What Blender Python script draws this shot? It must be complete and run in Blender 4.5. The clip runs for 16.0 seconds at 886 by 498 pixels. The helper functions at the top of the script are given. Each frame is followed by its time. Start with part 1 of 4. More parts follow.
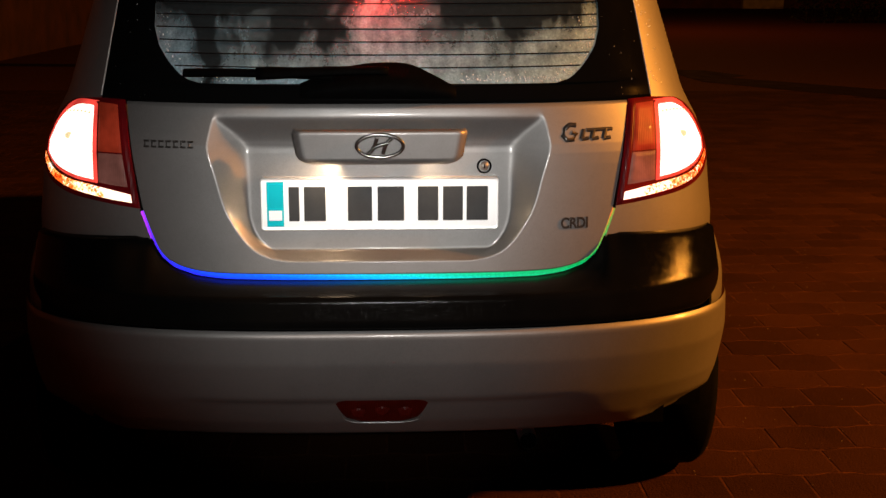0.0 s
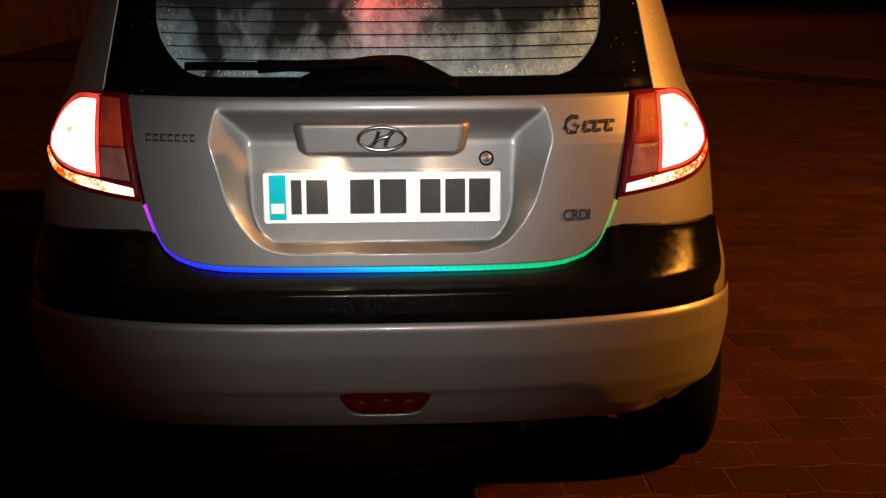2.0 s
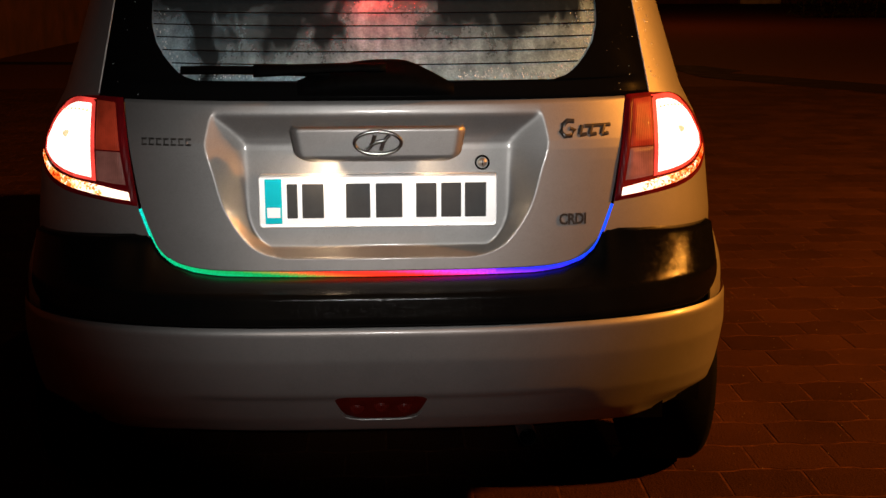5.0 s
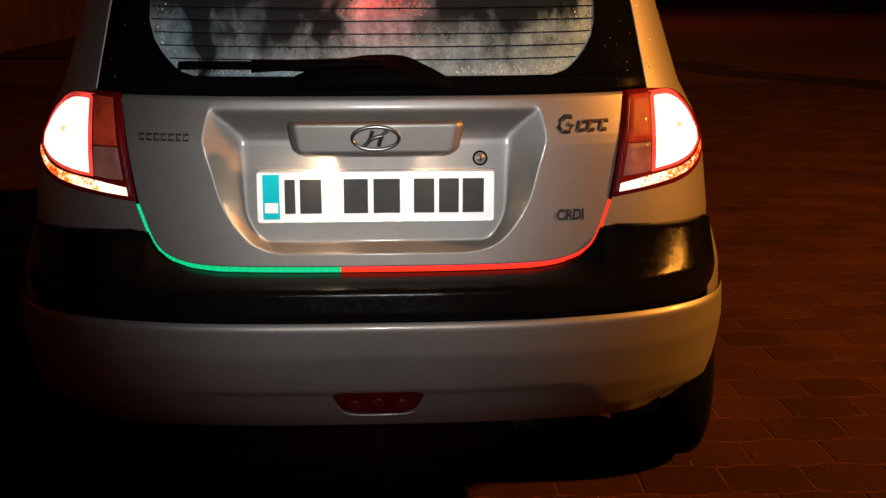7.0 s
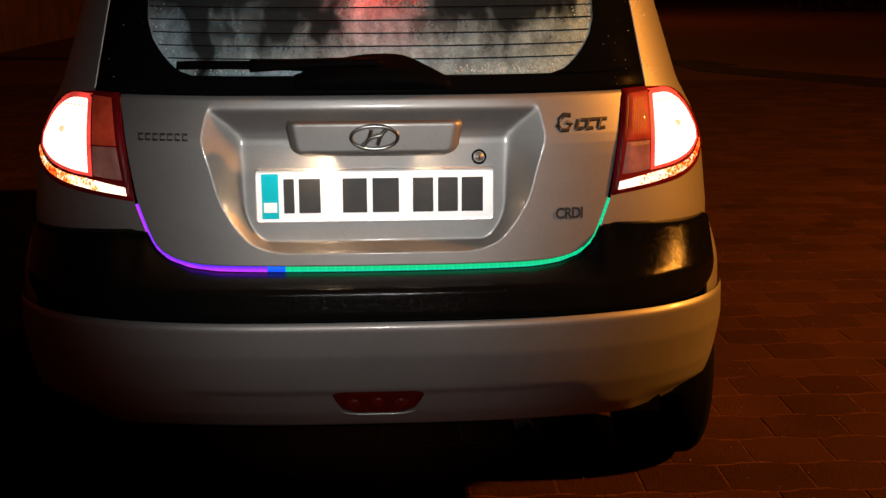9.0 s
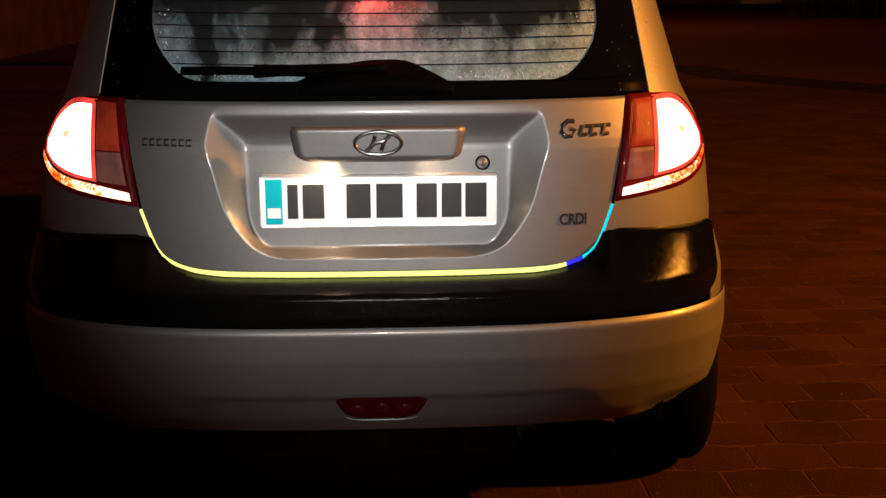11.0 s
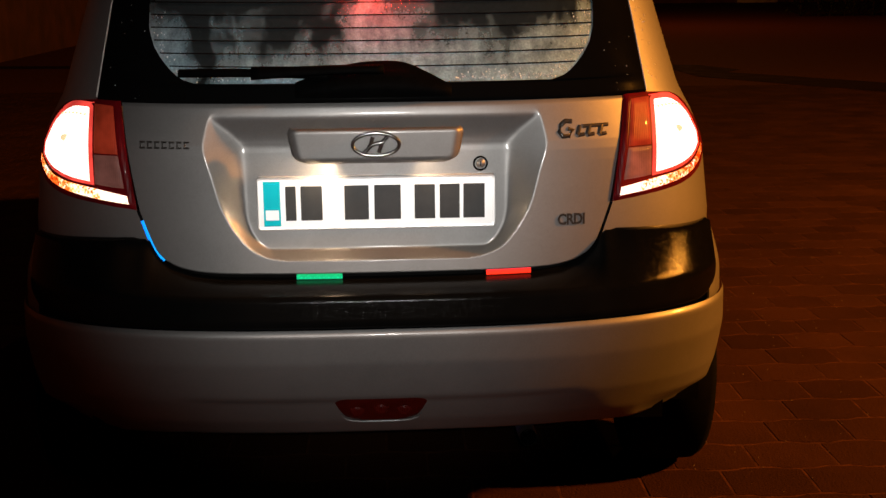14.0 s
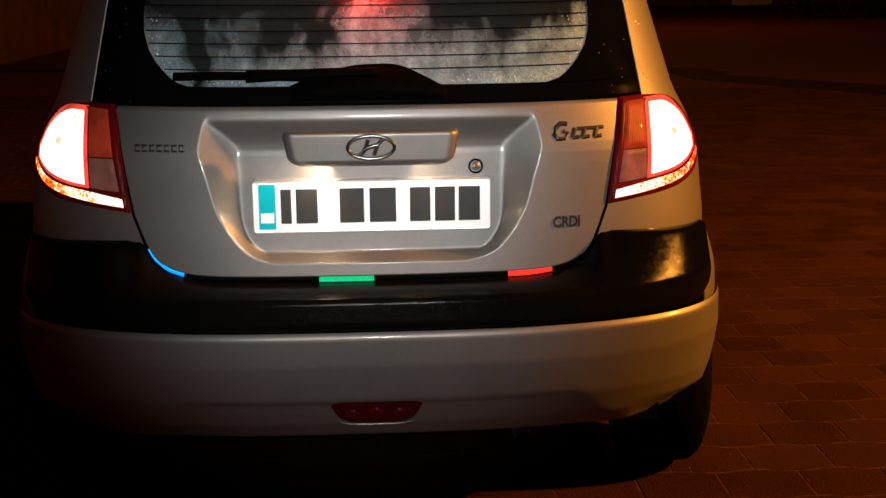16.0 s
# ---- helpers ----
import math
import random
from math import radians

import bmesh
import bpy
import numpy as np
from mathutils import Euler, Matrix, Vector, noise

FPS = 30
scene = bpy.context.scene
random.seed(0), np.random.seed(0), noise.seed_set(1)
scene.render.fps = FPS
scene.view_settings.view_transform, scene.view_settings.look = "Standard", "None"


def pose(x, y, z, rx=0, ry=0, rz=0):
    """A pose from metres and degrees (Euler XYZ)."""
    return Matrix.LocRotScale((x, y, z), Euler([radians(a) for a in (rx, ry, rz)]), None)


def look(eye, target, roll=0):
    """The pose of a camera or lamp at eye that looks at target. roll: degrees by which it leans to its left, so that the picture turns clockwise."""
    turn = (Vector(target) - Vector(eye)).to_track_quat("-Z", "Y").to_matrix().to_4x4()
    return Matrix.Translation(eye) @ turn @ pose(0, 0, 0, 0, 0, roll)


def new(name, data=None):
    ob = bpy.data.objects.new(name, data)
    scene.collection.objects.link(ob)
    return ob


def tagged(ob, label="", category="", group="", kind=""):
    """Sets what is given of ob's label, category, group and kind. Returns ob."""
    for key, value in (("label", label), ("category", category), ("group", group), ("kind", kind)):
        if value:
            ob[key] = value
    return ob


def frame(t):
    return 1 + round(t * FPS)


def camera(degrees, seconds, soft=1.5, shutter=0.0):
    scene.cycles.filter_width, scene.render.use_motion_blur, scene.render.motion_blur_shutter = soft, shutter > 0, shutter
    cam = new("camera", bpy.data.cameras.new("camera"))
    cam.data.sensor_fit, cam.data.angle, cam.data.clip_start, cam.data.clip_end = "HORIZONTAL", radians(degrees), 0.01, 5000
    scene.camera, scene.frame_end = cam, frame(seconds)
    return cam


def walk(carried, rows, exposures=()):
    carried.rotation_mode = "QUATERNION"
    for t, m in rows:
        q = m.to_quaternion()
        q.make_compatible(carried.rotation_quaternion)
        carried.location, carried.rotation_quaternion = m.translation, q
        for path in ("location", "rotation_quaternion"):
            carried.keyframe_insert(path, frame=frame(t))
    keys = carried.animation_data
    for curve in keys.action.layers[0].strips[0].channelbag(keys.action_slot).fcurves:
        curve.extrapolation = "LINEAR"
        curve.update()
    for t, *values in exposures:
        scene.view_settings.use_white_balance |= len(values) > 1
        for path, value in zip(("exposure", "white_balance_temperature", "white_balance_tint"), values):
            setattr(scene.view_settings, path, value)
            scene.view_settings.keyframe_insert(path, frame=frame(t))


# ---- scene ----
# ---- camera: handheld, standing behind the car; it only sways ----
EYE = (0.000, -2.579, 1.250)
SWAY = (  # seconds, yaw, pitch, roll
    (0.0, -2.965, -12.403, -0.163),
    (0.5, -2.839, -12.396, -0.052),
    (1.0, -2.949, -12.380, 0.065),
    (1.5, -2.921, -12.637, 0.078),
    (2.0, -2.901, -12.755, 0.085),
    (2.5, -3.087, -12.779, 0.216),
    (3.0, -2.952, -12.669, 0.335),
    (3.5, -3.034, -12.583, 0.423),
    (4.0, -3.016, -12.624, 0.215),
    (6.3, -3.097, -12.485, 0.023),
    (6.5, -3.016, -12.748, 0.107),
    (7.0, -3.184, -12.773, -0.015),
    (7.5, -3.096, -12.861, 0.246),
    (8.0, -3.168, -12.909, 0.254),
    (8.5, -3.135, -12.725, 0.234),
    (9.0, -3.266, -12.824, 0.182),
    (9.2, -3.332, -12.913, 0.188),
    (11.5, -3.017, -12.502, 0.160),
    (12.0, -3.132, -12.769, 0.308),
    (12.5, -3.107, -12.726, 0.286),
    (13.0, -3.162, -12.690, 0.348),
    (13.5, -3.160, -12.527, 0.590),
    (14.0, -3.239, -12.512, 0.495),
    (14.5, -3.353, -12.509, 0.427),
    (15.0, -3.241, -12.517, 0.316),
    (15.5, -3.235, -12.260, 0.621),
    (16.0, -3.473, -12.384, 0.544),
)
cam = camera(40.0, 16.0)
walk(cam, [(t, pose(*EYE, 90 + p, r, y)) for t, y, p, r in SWAY])

# ---- night sky and lamps ----
world = bpy.data.worlds.new("night")
scene.world = world
world.use_nodes = True
world.node_tree.nodes["Background"].inputs[0].default_value = (0.30, 0.17, 0.11, 1)
world.node_tree.nodes["Background"].inputs[1].default_value = 0.007


def lamp(name, kind, energy, colour, m, size=0.1):
    data = bpy.data.lights.new(name, kind)
    data.energy, data.color = energy, colour
    if kind == "AREA":
        data.size = size
    else:
        data.shadow_soft_size = size
    ob = new(name, data)
    ob.matrix_world = m
    return ob


# sodium street lamp, high beside the car
lamp("street_light", "POINT", 5500, (1.0, 0.335, 0.04), pose(7.6, -0.8, 4.1), 0.18)
# second lamp out of view, added to brighten the far ground
lamp("street_light", "POINT", 800, (1.0, 0.28, 0.035), pose(6.0, 29, 7.0), 0.15)
# the torch beside the lens
torch = lamp("torch", "SPOT", 206, (1.0, 0.962, 0.915), look((EYE[0] + 0.03, EYE[1] - 0.02, EYE[2] + 0.03), (0.0, 0.0, 0.925)), 0.012)
torch.data.spot_size, torch.data.spot_blend = radians(35), 1.0
# the two bulbs under the grip that light the number plate
for sx, watts in ((-0.105, 0.36), (0.105, 0.09)):
    bulb = lamp("plate_light", "AREA", watts, (1.0, 0.70, 0.42), look((sx, 0.004, 0.858), (sx * 1.7, 0.040, 0.765)), 0.04)
    bulb.data.spread = radians(175)


# ---- materials ----
class Mat:
    def __init__(self, name):
        self.m = bpy.data.materials.new(name)
        self.m.use_nodes = True
        self.t = self.m.node_tree
        self.b = self.t.nodes["Principled BSDF"]

    def node(self, kind, **sockets):
        n = self.t.nodes.new(kind)
        for k, v in sockets.items():
            n.inputs[k].default_value = v
        return n

    def link(self, a, b):
        self.t.links.new(a, b)

    def coords(self, scale=(1, 1, 1)):
        c, mp = self.node("ShaderNodeTexCoord"), self.node("ShaderNodeMapping")
        mp.inputs["Scale"].default_value = scale
        self.link(c.outputs["Object"], mp.inputs["Vector"])
        return mp.outputs["Vector"]

    def noise(self, scale, detail=4.0, rough=0.55, stretch=(1, 1, 1)):
        n = self.node("ShaderNodeTexNoise", Scale=scale, Detail=detail, Roughness=rough)
        self.link(self.coords(stretch), n.inputs["Vector"])
        return n.outputs["Fac"]

    def ramp(self, fac, stops, mode="LINEAR"):
        r = self.t.nodes.new("ShaderNodeValToRGB")
        r.color_ramp.interpolation = mode
        e = r.color_ramp.elements
        e[0].position, e[0].color = stops[0][0], (*stops[0][1], 1)
        e[1].position, e[1].color = stops[-1][0], (*stops[-1][1], 1)
        for p, c in stops[1:-1]:
            e.new(p).color = (*c, 1)
        self.link(fac, r.inputs["Fac"])
        return r.outputs["Color"]

    def span(self, fac, lo, hi, a=0.0, b=1.0):
        n = self.node("ShaderNodeMapRange")
        for k, v in zip(("From Min", "From Max", "To Min", "To Max"), (lo, hi, a, b)):
            n.inputs[k].default_value = v
        self.link(fac, n.inputs["Value"])
        return n.outputs["Result"]

    def bump(self, fac, strength, distance):
        n = self.node("ShaderNodeBump", Strength=strength, Distance=distance)
        self.link(fac, n.inputs["Height"])
        self.link(n.outputs["Normal"], self.b.inputs["Normal"])

    def set(self, **kw):
        for k, v in kw.items():
            self.b.inputs[k.replace("_", " ")].default_value = v
        return self


def plain(name, colour, rough, metal=0.0, vary=0.25, scale=30.0, relief=0.0, gloss=0.5):
    m = Mat(name).set(Roughness=rough, Metallic=metal)
    m.b.inputs["Specular IOR Level"].default_value = gloss
    f = m.noise(scale, 6)
    lo, hi = [c * (1 - vary) for c in colour], [min(1, c * (1 + vary)) for c in colour]
    m.link(m.ramp(f, [(0.3, lo), (0.7, hi)]), m.b.inputs["Base Color"])
    m.link(m.span(m.noise(scale * 4, 3), 0.3, 0.7, rough * 0.85, min(1, rough * 1.15)), m.b.inputs["Roughness"])
    if relief:
        m.bump(m.noise(scale * 6, 4), 0.4, relief)
    return m.m


def glow(name, colour, strength):
    m = Mat(name)
    m.set(Base_Color=(*[c * 0.5 for c in colour], 1), Emission_Color=(*colour, 1), Emission_Strength=strength, Roughness=0.3)
    return m.m


def silver_paint():
    m = Mat("silver_paint").set(Metallic=0.70)
    m.b.inputs["Coat Weight"].default_value = 0.32
    m.b.inputs["Coat Roughness"].default_value = 0.13
    dirt = m.noise(3.0, 8, 0.65)
    fine = m.noise(900.0, 2)
    mix = m.node("ShaderNodeMix")
    mix.data_type = "RGBA"
    m.link(m.span(fine, 0.35, 0.65, 0.0, 0.35), mix.inputs[0])
    m.link(m.ramp(dirt, [(0.3, (0.150, 0.147, 0.143)), (0.6, (0.210, 0.207, 0.203)), (0.8, (0.230, 0.226, 0.222))]), mix.inputs[6])
    mix.inputs[7].default_value = (0.37, 0.37, 0.37, 1)
    m.link(mix.outputs[2], m.b.inputs["Base Color"])
    m.link(m.span(dirt, 0.3, 0.75, 0.53, 0.46), m.b.inputs["Roughness"])
    m.bump(m.noise(700.0, 2), 0.06, 0.0004)
    return m.m


def bumper_plastic():
    m = Mat("black_plastic")
    f = m.noise(300.0, 4, 0.65)
    m.link(m.ramp(m.noise(6.0, 6), [(0.3, (0.002, 0.002, 0.002)), (0.7, (0.004, 0.004, 0.0037))]), m.b.inputs["Base Color"])
    m.link(m.span(m.noise(130.0, 5, 0.7), 0.36, 0.64, 0.055, 0.21), m.b.inputs["Roughness"])
    m.b.inputs["Specular IOR Level"].default_value = 0.062
    scuff = m.node("ShaderNodeTexVoronoi", Scale=170.0)
    m.link(m.coords((1, 1, 0.7)), scuff.inputs["Vector"])
    both = m.node("ShaderNodeMath")
    m.link(f, both.inputs[0])
    m.link(m.span(scuff.outputs["Distance"], 0.0, 0.22, 0.0, 0.6), both.inputs[1])
    m.bump(both.outputs[0], 0.38, 0.0008)
    return m.m


def dewy_glass():
    """Glass misted all over: dew scatters the light, rubbed streaks and runs leave it clear and dark."""
    m = Mat("dewy_glass")
    warp = m.node("ShaderNodeTexNoise", Scale=5.0, Detail=3.0)
    m.link(m.coords(), warp.inputs["Vector"])
    add = m.node("ShaderNodeVectorMath")
    add.operation = "MULTIPLY_ADD"
    m.link(warp.outputs["Color"], add.inputs[0])
    add.inputs[1].default_value = (0.16, 0.16, 0.16)
    m.link(m.coords(), add.inputs[2])
    mp = m.node("ShaderNodeMapping")
    mp.inputs["Scale"].default_value = (1.0, 1.0, 0.24)
    mp.inputs["Rotation"].default_value = (0, 0.22, 0)
    m.link(add.outputs[0], mp.inputs["Vector"])
    runs = m.node("ShaderNodeTexNoise", Scale=20.0, Detail=4.0, Roughness=0.50)
    m.link(mp.outputs["Vector"], runs.inputs["Vector"])
    big = m.noise(5.5, 3, 0.5, (1, 1, 1.4))
    drops = m.node("ShaderNodeTexVoronoi", Scale=210.0)
    m.link(m.coords(), drops.inputs["Vector"])
    # runs thin out towards the bottom edge, where the mist is whole
    sep = m.node("ShaderNodeSeparateXYZ")
    m.link(m.coords(), sep.inputs[0])
    low = m.span(sep.outputs["Z"], 1.04, 1.22, 0.32, -0.42)
    s1 = m.node("ShaderNodeMath")
    s1.operation = "MULTIPLY_ADD"
    m.link(big, s1.inputs[0])
    s1.inputs[1].default_value = 0.85
    m.link(runs.outputs["Fac"], s1.inputs[2])
    s2 = m.node("ShaderNodeMath")
    m.link(s1.outputs[0], s2.inputs[0])
    m.link(low, s2.inputs[1])
    side, near = m.node("ShaderNodeMath"), m.node("ShaderNodeMath")
    side.operation = "ABSOLUTE"
    m.link(sep.outputs["X"], side.inputs[0])
    m.link(s2.outputs[0], near.inputs[0])
    m.link(m.span(side.outputs[0], 0.40, 0.48, 0.0, 0.30), near.inputs[1])
    # a clearer column at one end; mist added to catch the brake light
    def bell(centre, width):
        d, g, w, p = (m.node("ShaderNodeMath") for _ in range(4))
        d.operation, g.operation, w.operation, p.operation = "SUBTRACT", "MULTIPLY", "MULTIPLY", "EXPONENT"
        m.link(warped.outputs["X"], d.inputs[0])
        d.inputs[1].default_value = centre
        m.link(d.outputs[0], g.inputs[0])
        m.link(d.outputs[0], g.inputs[1])
        m.link(g.outputs[0], w.inputs[0])
        w.inputs[1].default_value = -1 / width ** 2
        m.link(w.outputs[0], p.inputs[0])
        return p.outputs[0]

    warped = m.node("ShaderNodeSeparateXYZ")
    m.link(add.outputs[0], warped.inputs[0])
    total = near.outputs[0]
    for fac, weight in ((bell(-0.310, 0.028), -0.55), (bell(0.085, 0.070), 0.22)):
        step = m.node("ShaderNodeMath")
        step.operation = "MULTIPLY_ADD"
        m.link(fac, step.inputs[0])
        step.inputs[1].default_value = weight
        m.link(total, step.inputs[2])
        total = step.outputs[0]
    mist = m.span(total, 0.72, 1.28, 0.02, 0.95)
    grain = m.span(drops.outputs["Distance"], 0.0, 0.55, 1.08, 0.84)
    mul = m.node("ShaderNodeMath")
    mul.operation, mul.use_clamp = "MULTIPLY", True
    fleck = m.node("ShaderNodeMath")
    fleck.operation = "MULTIPLY"
    m.link(m.span(m.noise(170.0, 4, 0.75), 0.32, 0.68, 0.70, 1.20), fleck.inputs[0])
    m.link(grain, fleck.inputs[1])
    m.link(mist, mul.inputs[0])
    smear = m.node("ShaderNodeMath")
    smear.operation = "MULTIPLY"
    m.link(m.span(m.noise(42.0, 4, 0.6, (1.0, 1.0, 0.30)), 0.32, 0.68, 0.68, 1.22), smear.inputs[0])
    m.link(fleck.outputs[0], smear.inputs[1])
    m.link(smear.outputs[0], mul.inputs[1])
    dew, through_ = m.node("ShaderNodeBsdfDiffuse", Color=(0.40, 0.66, 0.76, 1)), m.node("ShaderNodeBsdfTranslucent", Color=(0.8, 0.85, 0.85, 1))
    # the drops throw most light back to where it comes from
    bead, thrown = m.node("ShaderNodeBsdfGlossy", Color=(0.44, 0.60, 0.64, 1), Roughness=0.75), m.node("ShaderNodeMixShader", Fac=0.35)
    m.link(dew.outputs[0], thrown.inputs[1])
    m.link(bead.outputs[0], thrown.inputs[2])
    both = m.node("ShaderNodeMixShader", Fac=0.30)
    m.link(thrown.outputs[0], both.inputs[1])
    m.link(through_.outputs[0], both.inputs[2])
    m.set(Base_Color=(0.01, 0.012, 0.012, 1), Roughness=0.06, Alpha=0.35)
    last = m.node("ShaderNodeMixShader")
    m.link(mul.outputs[0], last.inputs[0])
    m.link(m.b.outputs[0], last.inputs[1])
    m.link(both.outputs[0], last.inputs[2])
    m.link(last.outputs[0], m.t.nodes["Material Output"].inputs["Surface"])
    m.bump(drops.outputs["Distance"], 0.3, 0.0008)
    return m.m


def lamp_core():
    """The lit bulb chamber: white hot round the bulb, pink at the rim of the lens."""
    m = Mat("lit_lamp_lens")
    f = m.noise(60.0, 3)
    m.link(m.ramp(f, [(0.35, (1.0, 0.62, 0.50)), (0.65, (1.0, 0.80, 0.68))]), m.b.inputs["Emission Color"])
    m.set(Base_Color=(0.5, 0.1, 0.08, 1), Emission_Strength=2.6, Roughness=0.15)
    return m.m


def glitter(name, dark, light, strength, scale):
    m = Mat(name)
    v = m.node("ShaderNodeTexVoronoi", Scale=scale)
    m.link(m.coords(), v.inputs["Vector"])
    big = m.noise(16.0, 2)
    s = m.node("ShaderNodeMath")
    s.operation = "MULTIPLY_ADD"
    m.link(v.outputs["Color"], s.inputs[0])
    s.inputs[1].default_value = 0.55
    m.link(big, s.inputs[2])
    # hotter towards the bulb at the inner end
    sep, side = m.node("ShaderNodeSeparateXYZ"), m.node("ShaderNodeMath")
    side.operation = "ABSOLUTE"
    m.link(m.coords(), sep.inputs[0])
    m.link(sep.outputs["X"], side.inputs[0])
    total = m.node("ShaderNodeMath")
    m.link(s.outputs[0], total.inputs[0])
    m.link(m.span(side.outputs[0], 0.56, 0.72, 0.32, -0.12), total.inputs[1])
    m.link(m.ramp(total.outputs[0], [(0.50, dark), (0.64, (0.9, 0.12, 0.01)), (0.78, (1.0, 0.42, 0.10)), (0.95, light)]), m.b.inputs["Emission Color"])
    m.set(Base_Color=(0.3, 0.02, 0.01, 1), Emission_Strength=strength, Roughness=0.12)
    return m.m


def lens_red(name, colour, strength):
    """Ribbed lens with a weak glow from the bulb beside it."""
    m = Mat(name)
    w = m.node("ShaderNodeTexWave", Scale=70.0, Distortion=0.6)
    m.link(m.coords(), w.inputs["Vector"])
    f = m.noise(18.0, 4)
    m.link(m.ramp(f, [(0.3, [c * 0.5 for c in colour]), (0.75, colour)]), m.b.inputs["Base Color"])
    m.link(m.ramp(f, [(0.3, [c * 0.4 for c in colour]), (0.75, colour)]), m.b.inputs["Emission Color"])
    m.set(Emission_Strength=strength, Roughness=0.42)
    m.b.inputs["Specular IOR Level"].default_value = 0.12
    m.b.inputs["Coat Weight"].default_value = 0.05
    m.bump(w.outputs["Fac"], 0.3, 0.001)
    return m.m


def paver_concrete():
    m = Mat("paver_concrete").set(Roughness=0.9, Specular_IOR_Level=0.06)
    info = m.node("ShaderNodeObjectInfo")
    geo = m.node("ShaderNodeNewGeometry")
    tone = m.node("ShaderNodeMath")
    tone.operation = "FRACT"
    sm = m.node("ShaderNodeMath")
    m.link(info.outputs["Random"], sm.inputs[0])
    m.link(geo.outputs["Random Per Island"], sm.inputs[1])
    m.link(sm.outputs[0], tone.inputs[0])
    tone_c = m.ramp(tone.outputs[0], [(0.0, (0.0350, 0.0112, 0.0028)), (0.5, (0.0435, 0.0142, 0.0038)), (1.0, (0.0550, 0.0185, 0.0052))])
    c = m.node("ShaderNodeTexCoord")
    grit = m.node("ShaderNodeTexNoise", Scale=160.0, Detail=5.0)
    m.link(c.outputs["Object"], grit.inputs["Vector"])
    stain = m.node("ShaderNodeTexNoise", Scale=2.2, Detail=6.0)
    m.link(geo.outputs["Position"], stain.inputs["Vector"])
    mix = m.node("ShaderNodeMix")
    mix.data_type, mix.blend_type = "RGBA", "MULTIPLY"
    mix.inputs[0].default_value = 0.8
    m.link(tone_c, mix.inputs[6])
    m.link(m.ramp(stain.outputs["Fac"], [(0.3, (0.5, 0.5, 0.5)), (0.7, (1.0, 1.0, 1.0))]), mix.inputs[7])
    m.link(mix.outputs[2], m.b.inputs["Base Color"])
    m.bump(grit.outputs["Fac"], 0.9, 0.004)
    return m.m


SILVER = silver_paint()
BLACK = bumper_plastic()


def wet_black():
    m = Mat("black_glazing").set(Base_Color=(0.0022, 0.0022, 0.0022, 1))
    m.b.inputs["Specular IOR Level"].default_value = 0.0015
    m.link(m.span(m.noise(14.0, 5), 0.3, 0.7, 0.16, 0.28), m.b.inputs["Roughness"])
    v = m.node("ShaderNodeTexVoronoi", Scale=105.0)
    m.link(m.coords(), v.inputs["Vector"])
    m.bump(m.span(v.outputs["Distance"], 0.0, 0.16, 1.0, 0.0), 0.25, 0.0008)
    return m.m


GLOSS_BLACK = wet_black()
RUBBER = plain("rubber", (0.004, 0.004, 0.004), 0.9, scale=60, relief=0.0008, gloss=0.03)
DARK_CHROME = plain("dark_chrome", (0.085, 0.08, 0.075), 0.32, 0.8, 0.2)
EMBLEM = plain("worn_chrome", (0.24, 0.23, 0.22), 0.22, 1.0, 0.2)
ALLOY = plain("wheel_silver", (0.35, 0.35, 0.35), 0.4, 0.8)
PLATE_WHITE = plain("plate_white", (0.95, 0.95, 0.95), 0.52, 0.85, vary=0.01, scale=12)
PLATE_BLUE = plain("plate_blue", (0.0, 0.47, 0.56), 0.52, 0.75, vary=0.05, scale=20)
INK = plain("plate_ink", (0.014, 0.014, 0.014), 0.5, vary=0.3, scale=40, relief=0.0005)
DEW = dewy_glass()
CORE = lamp_core()
GLITTER = glitter("lit_reflector", (0.35, 0.01, 0.0), (1.0, 0.80, 0.62), 1.9, 190)
AMBER = lens_red("amber_lens", (0.30, 0.030, 0.012), 0.50)
CLEAR = lens_red("smoked_lens", (0.26, 0.10, 0.08), 0.26)
LENS_EDGE = lens_red("lens_edge", (0.12, 0.002, 0.004), 0.12)
GLARE_RED = lens_red("glowing_red_lens", (1.0, 0.075, 0.055), 1.2)
FOG_RED = lens_red("unlit_red_lens", (0.07, 0.004, 0.002), 0.0)
FOG_CUP = lens_red("red_reflector", (0.085, 0.004, 0.002), 0.0)
PIPE = plain("dull_steel", (0.16, 0.15, 0.14), 0.45, 0.8)
BRAKE = glow("brake_light_lens", (1.0, 0.030, 0.012), 190.0)
BULB = glow("plate_bulb", (1.0, 0.80, 0.55), 2.0)
EDGE_SHINE = plain("edge_shine", (0.55, 0.52, 0.48), 0.5, 0.2)
WIPER = plain("wiper_black", (0.0013, 0.0013, 0.0013), 0.6, vary=0.3, scale=50, gloss=0.01)
WIRE = plain("heater_wire", (0.004, 0.003, 0.003), 0.8, gloss=0.02)
TRIM = plain("cabin_trim", (0.008, 0.008, 0.008), 0.8, scale=15)
BEAD = plain("dew_bead", (0.75, 0.80, 0.80), 0.36, 0.85, vary=0.2, scale=200)
PAVER = paver_concrete()
GRIT = plain("pale_grit", (0.16, 0.11, 0.08), 0.7)
SAND = plain("joint_sand", (0.064, 0.0220, 0.0080), 0.95, vary=0.5, scale=25, relief=0.004, gloss=0.06)
LEAF = plain("dark_leaf", (0.020, 0.030, 0.012), 0.6, vary=0.5, scale=4, gloss=0.2)
TWIG = plain("bark", (0.020, 0.014, 0.010), 0.9, gloss=0.1)
